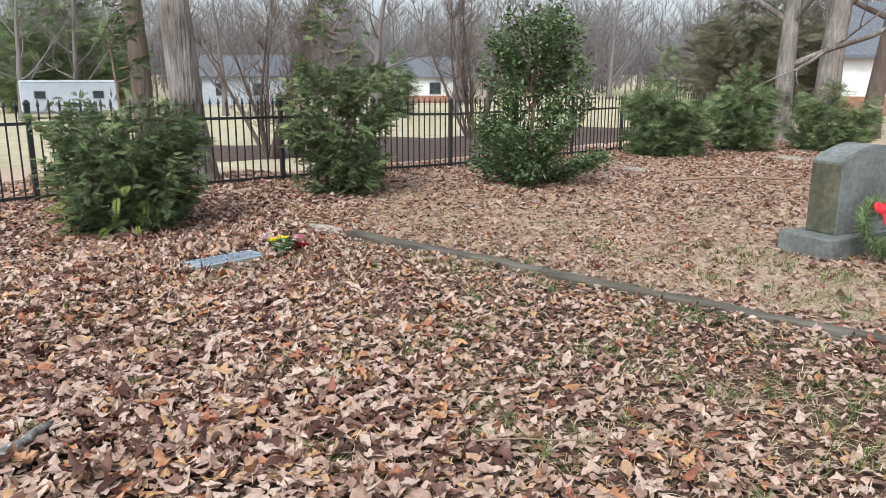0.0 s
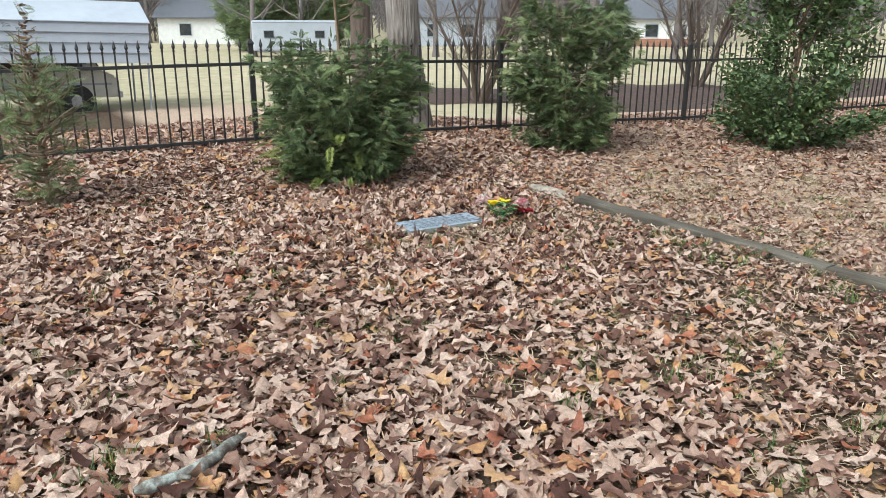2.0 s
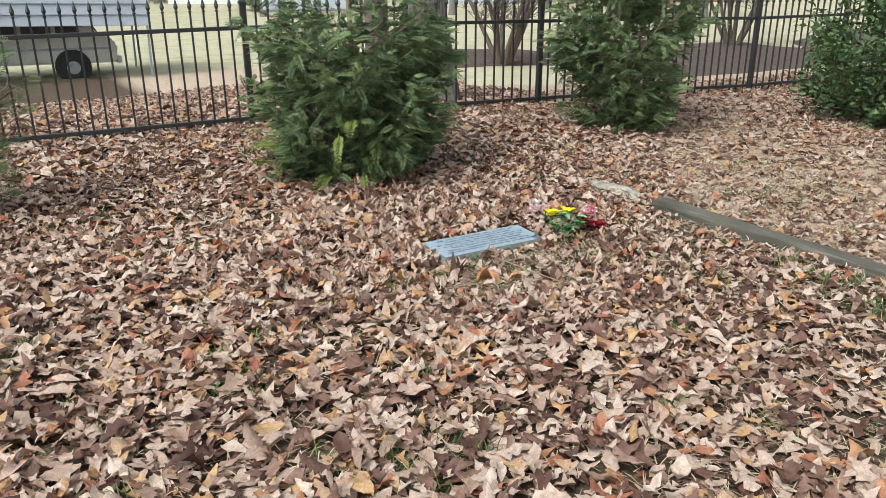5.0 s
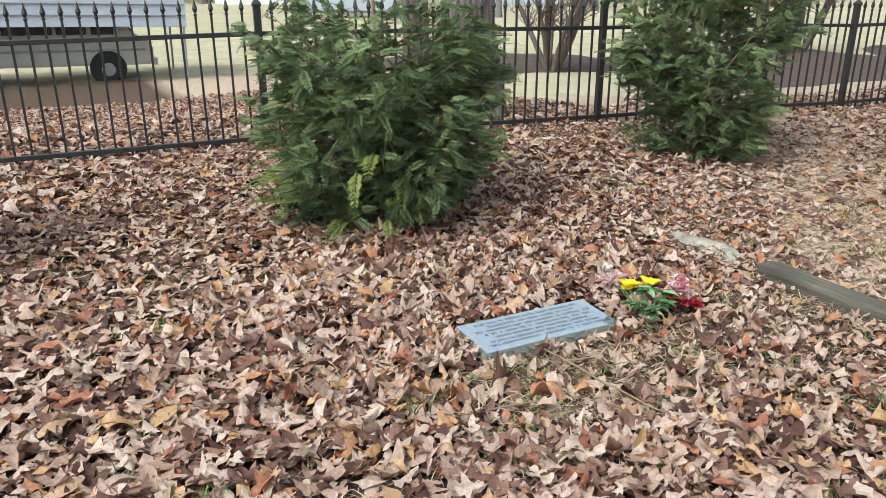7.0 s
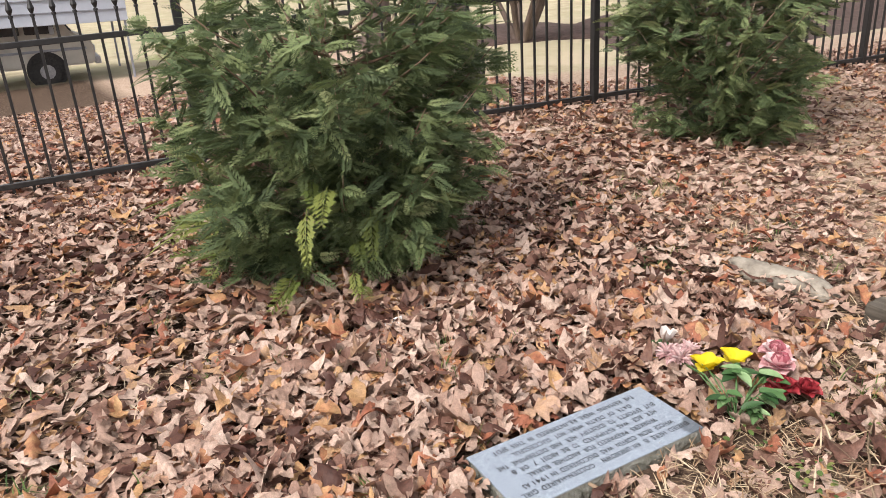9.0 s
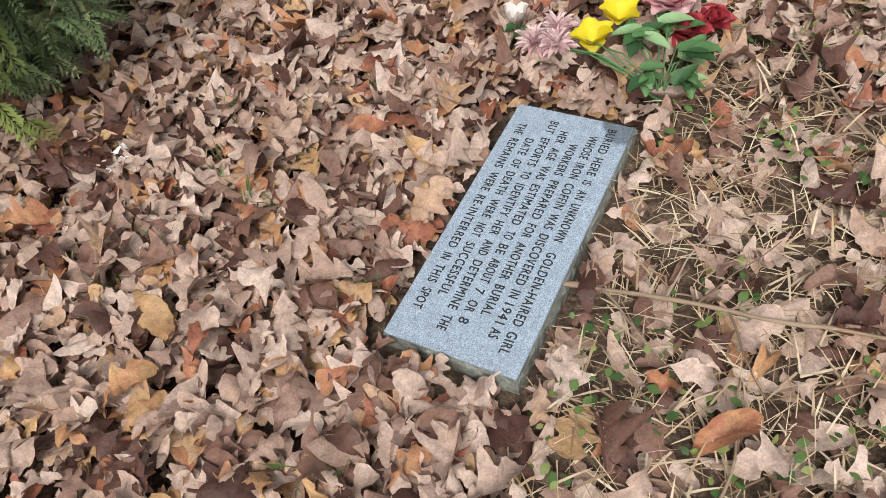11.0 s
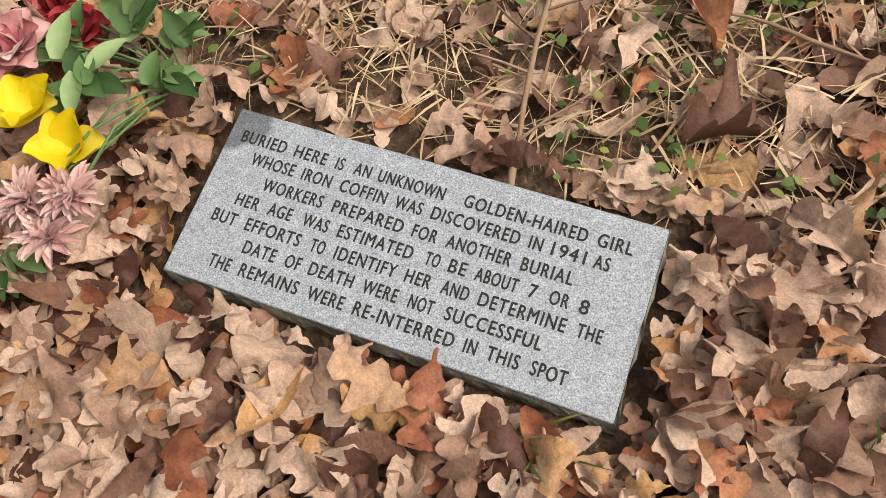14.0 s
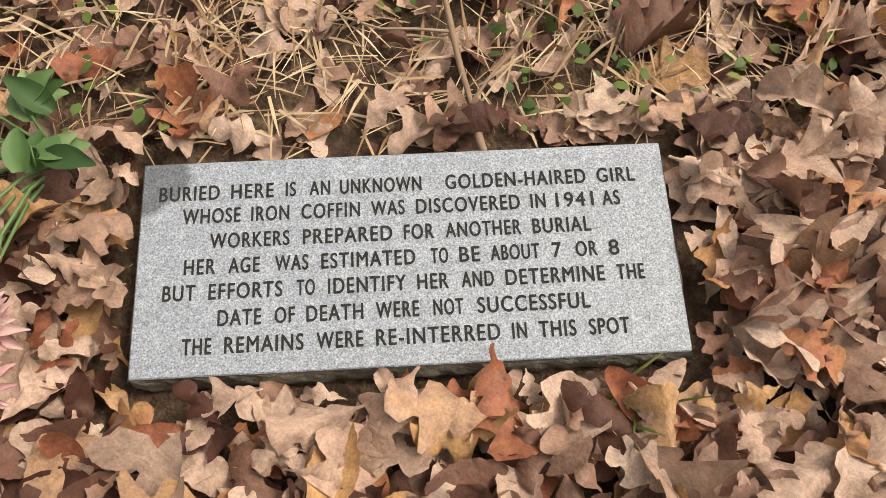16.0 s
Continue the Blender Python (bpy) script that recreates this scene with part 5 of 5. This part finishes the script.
def leaf_params(n, rng, size, curl_amount=1.0):
    return dict(size=size, yaw=rng.uniform(0, 6.283, n), tilt_x=rng.normal(0, 0.22 * curl_amount, n), tilt_y=rng.normal(0, 0.26 * curl_amount, n),
                curl=rng.normal(0.15, 0.65, n) * curl_amount, fold=rng.normal(0.1, 0.55, n) * curl_amount, wide=rng.uniform(0.24, 0.42, n))


def make_litter():
    rng = np.random.default_rng(23)
    vs, fs, base = [], [], 0
    single = []
    for zone, dens, st, keep in (
        ((-3.3, -0.6, 5.2, 8.0), 1700, 21, lambda x, y: near_zone(x, y)),
        ((-5.5, 2.6, 0.7, 9.2), 1150, 7, lambda x, y: mid_zone(x, y) & ~near_zone(x, y)),
        ((-19, 9, -2.0, 22), 760, 4, lambda x, y: ~mid_zone(x, y) & (beyond(x, y) < 1.0 + 12.0 * sm(-2.5, -8.0, x)) & ((y > 0.3 - x * 0.1) | (np.abs(x + 0.5) < 4.5))),
    ):
        x, y, size = scatter(*zone, dens, rng, keep)
        n = len(x)
        layer = np.arange(n) / n
        lift = 0.002 + 0.062 * layer ** 1.1 * np.clip(cover(x, y), 0, 1)
        pos = np.stack([x, y, ground_z(x, y)], -1)
        v, f, tf = leaf_arrays(pos, stations=st, rng=rng, lift=lift, **leaf_params(n, rng, size, 0.8 if st == 21 else 0.6))
        if st == 21:
            # the topmost leaves round the marker are pieces of their own
            d = np.hypot(x - STONE_C[0], y - STONE_C[1])
            top = np.where((layer > 0.8) & (d < 1.1))[0][-290:]
            rest = np.ones(n, bool)
            rest[top] = False
            for i in top:
                single.append((v[i], tf))
            v = v[rest]
            f = (tf[None] + (np.arange(len(v)) * st * 3)[:, None, None]).reshape(-1, 4)
        vs.append(v.reshape(-1, 3))
        fs.append(f + base)
        base += vs[-1].shape[0]
    me = quick_mesh("leaf_litter", np.concatenate(vs), np.concatenate(fs))
    me.materials.append(M_LEAF)
    me.polygons.foreach_set("use_smooth", [True] * len(me.polygons))
    litter = tagged(new("leaf_litter", me), "thick layer of dry brown curled oak leaves", "leaves", kind="stuff")
    return litter, single


LITTER, SINGLE = make_litter()


def strips(name, zone, count, ln, w, mat, rng, keep, rise, label, category, clump=1):
    """Thin blades or needles scattered as one mesh."""
    x0, x1, y0, y1 = zone
    n = count // clump
    x, y = rng.uniform(x0, x1, n), rng.uniform(y0, y1, n)
    ok = keep(x, y)
    u, q = stone_uv(x, y)
    ok &= ~((np.abs(u) < LEN / 2 + 0.03) & (np.abs(q) < WID / 2 + 0.03))
    ok &= ~((np.abs((x - T0.x) * (-TD.y) + (y - T0.y) * TD.x) < 0.09) & ((x - T0.x) * TD.x + (y - T0.y) * TD.y > 0))
    x, y = np.repeat(x[ok], clump), np.repeat(y[ok], clump)
    n = len(x)
    if clump > 1:
        x, y = x + rng.normal(0, 0.02, n), y + rng.normal(0, 0.02, n)
    a = rng.uniform(0, 6.283, n)
    d = np.stack([np.cos(a), np.sin(a), np.zeros(n)], -1)
    s = np.stack([-np.sin(a), np.cos(a), np.zeros(n)], -1)
    l = ln * rng.uniform(0.5, 1.3, n)
    h = rise * rng.uniform(0.2, 1.0, n)
    p = np.stack([x, y, ground_z(x, y) + rng.uniform(0.004, 0.035, n)], -1)
    up = np.array([0, 0, 1.0])
    m = p + d * (l * 0.5)[:, None] + up * (h * 0.75)[:, None]
    e = p + d * l[:, None] + up * h[:, None]
    k = (w * rng.uniform(0.6, 1.3, n))[:, None]
    v = np.stack([p - s * k * 0.5, p + s * k * 0.5, m + s * k * 0.5, m - s * k * 0.5, e + s * k * 0.1, e - s * k * 0.1], 1).reshape(-1, 3)
    f = np.array([(0, 1, 2, 3), (3, 2, 4, 5)])
    f = (f[None] + (np.arange(n) * 6)[:, None, None]).reshape(-1, 4)
    me = quick_mesh(name, v, f)
    me.materials.append(mat)
    tagged(new(name, me), label, category, kind="stuff")


rs = np.random.default_rng(31)


def thin(x, y):
    return cover(x, y) < rs.uniform(0.35, 0.95, len(x))


strips("dry_straw", (-3.2, -0.5, 5.0, 8.0), 9000, 0.08, 0.0018, M_STRAW, rs, thin, 0.02, "dry pine needles and straw between the leaves", "straw")
strips("dry_grass", (-5, 7, 0.5, 12), 150000, 0.085, 0.004, M_STRAW, rs, thin, 0.03, "pale dry grass between the leaves", "grass")
strips("green_grass", (-5, 4, 0.5, 9.5), 44000, 0.06, 0.0042, M_SPRIG, rs, lambda x, y: (value_noise(x, y, 0.35, 9) > 0.6) & (cover(x, y) < 0.9), 0.05, "small green sprigs and grass blades among leaves", "grass", 6)

strips("grass_tufts", (-4.5, 4, 0.8, 7.5), 16000, 0.06, 0.004, M_SPRIG, rs, lambda x, y: value_noise(x, y, 0.35, 9) > 0.62, 0.085, "scattered small green grass tufts in the leaves", "grass", 16)


def clover(zone, n, rng):
    """Small broad green leaves near the marker."""
    x, y = rng.uniform(zone[0], zone[1], n), rng.uniform(zone[2], zone[3], n)
    u, w = stone_uv(x, y)
    ok = (value_noise(x, y, 0.16, 12) > 0.6) & (w > WID / 2 + 0.04) & (w < WID / 2 + 0.8) & (np.abs(u) < 0.9)
    x, y = x[ok], y[ok]
    n = len(x)
    tv = np.array([(0, 0, 0), (-0.3, 0.35, 0.06), (0.3, 0.35, 0.06), (-0.28, 0.7, 0.05), (0.28, 0.7, 0.05), (0, 1, -0.05)])
    tf = np.array([(0, 2, 1), (1, 2, 4), (1, 4, 3), (3, 4, 5)])
    fwd = np.stack([rng.normal(0, 1, n), rng.normal(0, 1, n), rng.uniform(0, 0.5, n)], -1)
    p = np.stack([x, y, ground_z(x, y) + rng.uniform(0.02, 0.045, n)], -1)
    ob = foliage("green_sprigs", tv, tf, p, fwd, np.array([0, 0, 1.0]) + rng.normal(0, 0.3, (n, 3)), rng.uniform(0.012, 0.03, n), M_SPRIG, None)
    tagged(ob, "tiny green leaves sprouting beside the grave marker", "weeds", kind="stuff")


clover((-3.0, -0.6, 5.2, 7.2), 3600, rs)

for verts, tf in SINGLE:
    me = quick_mesh("leaf", verts, tf)
    me.materials.append(M_LEAF_ONE)
    me.polygons.foreach_set("use_smooth", [True] * len(me.polygons))
    piece = new("leaf", me)
    piece.parent = LITTER
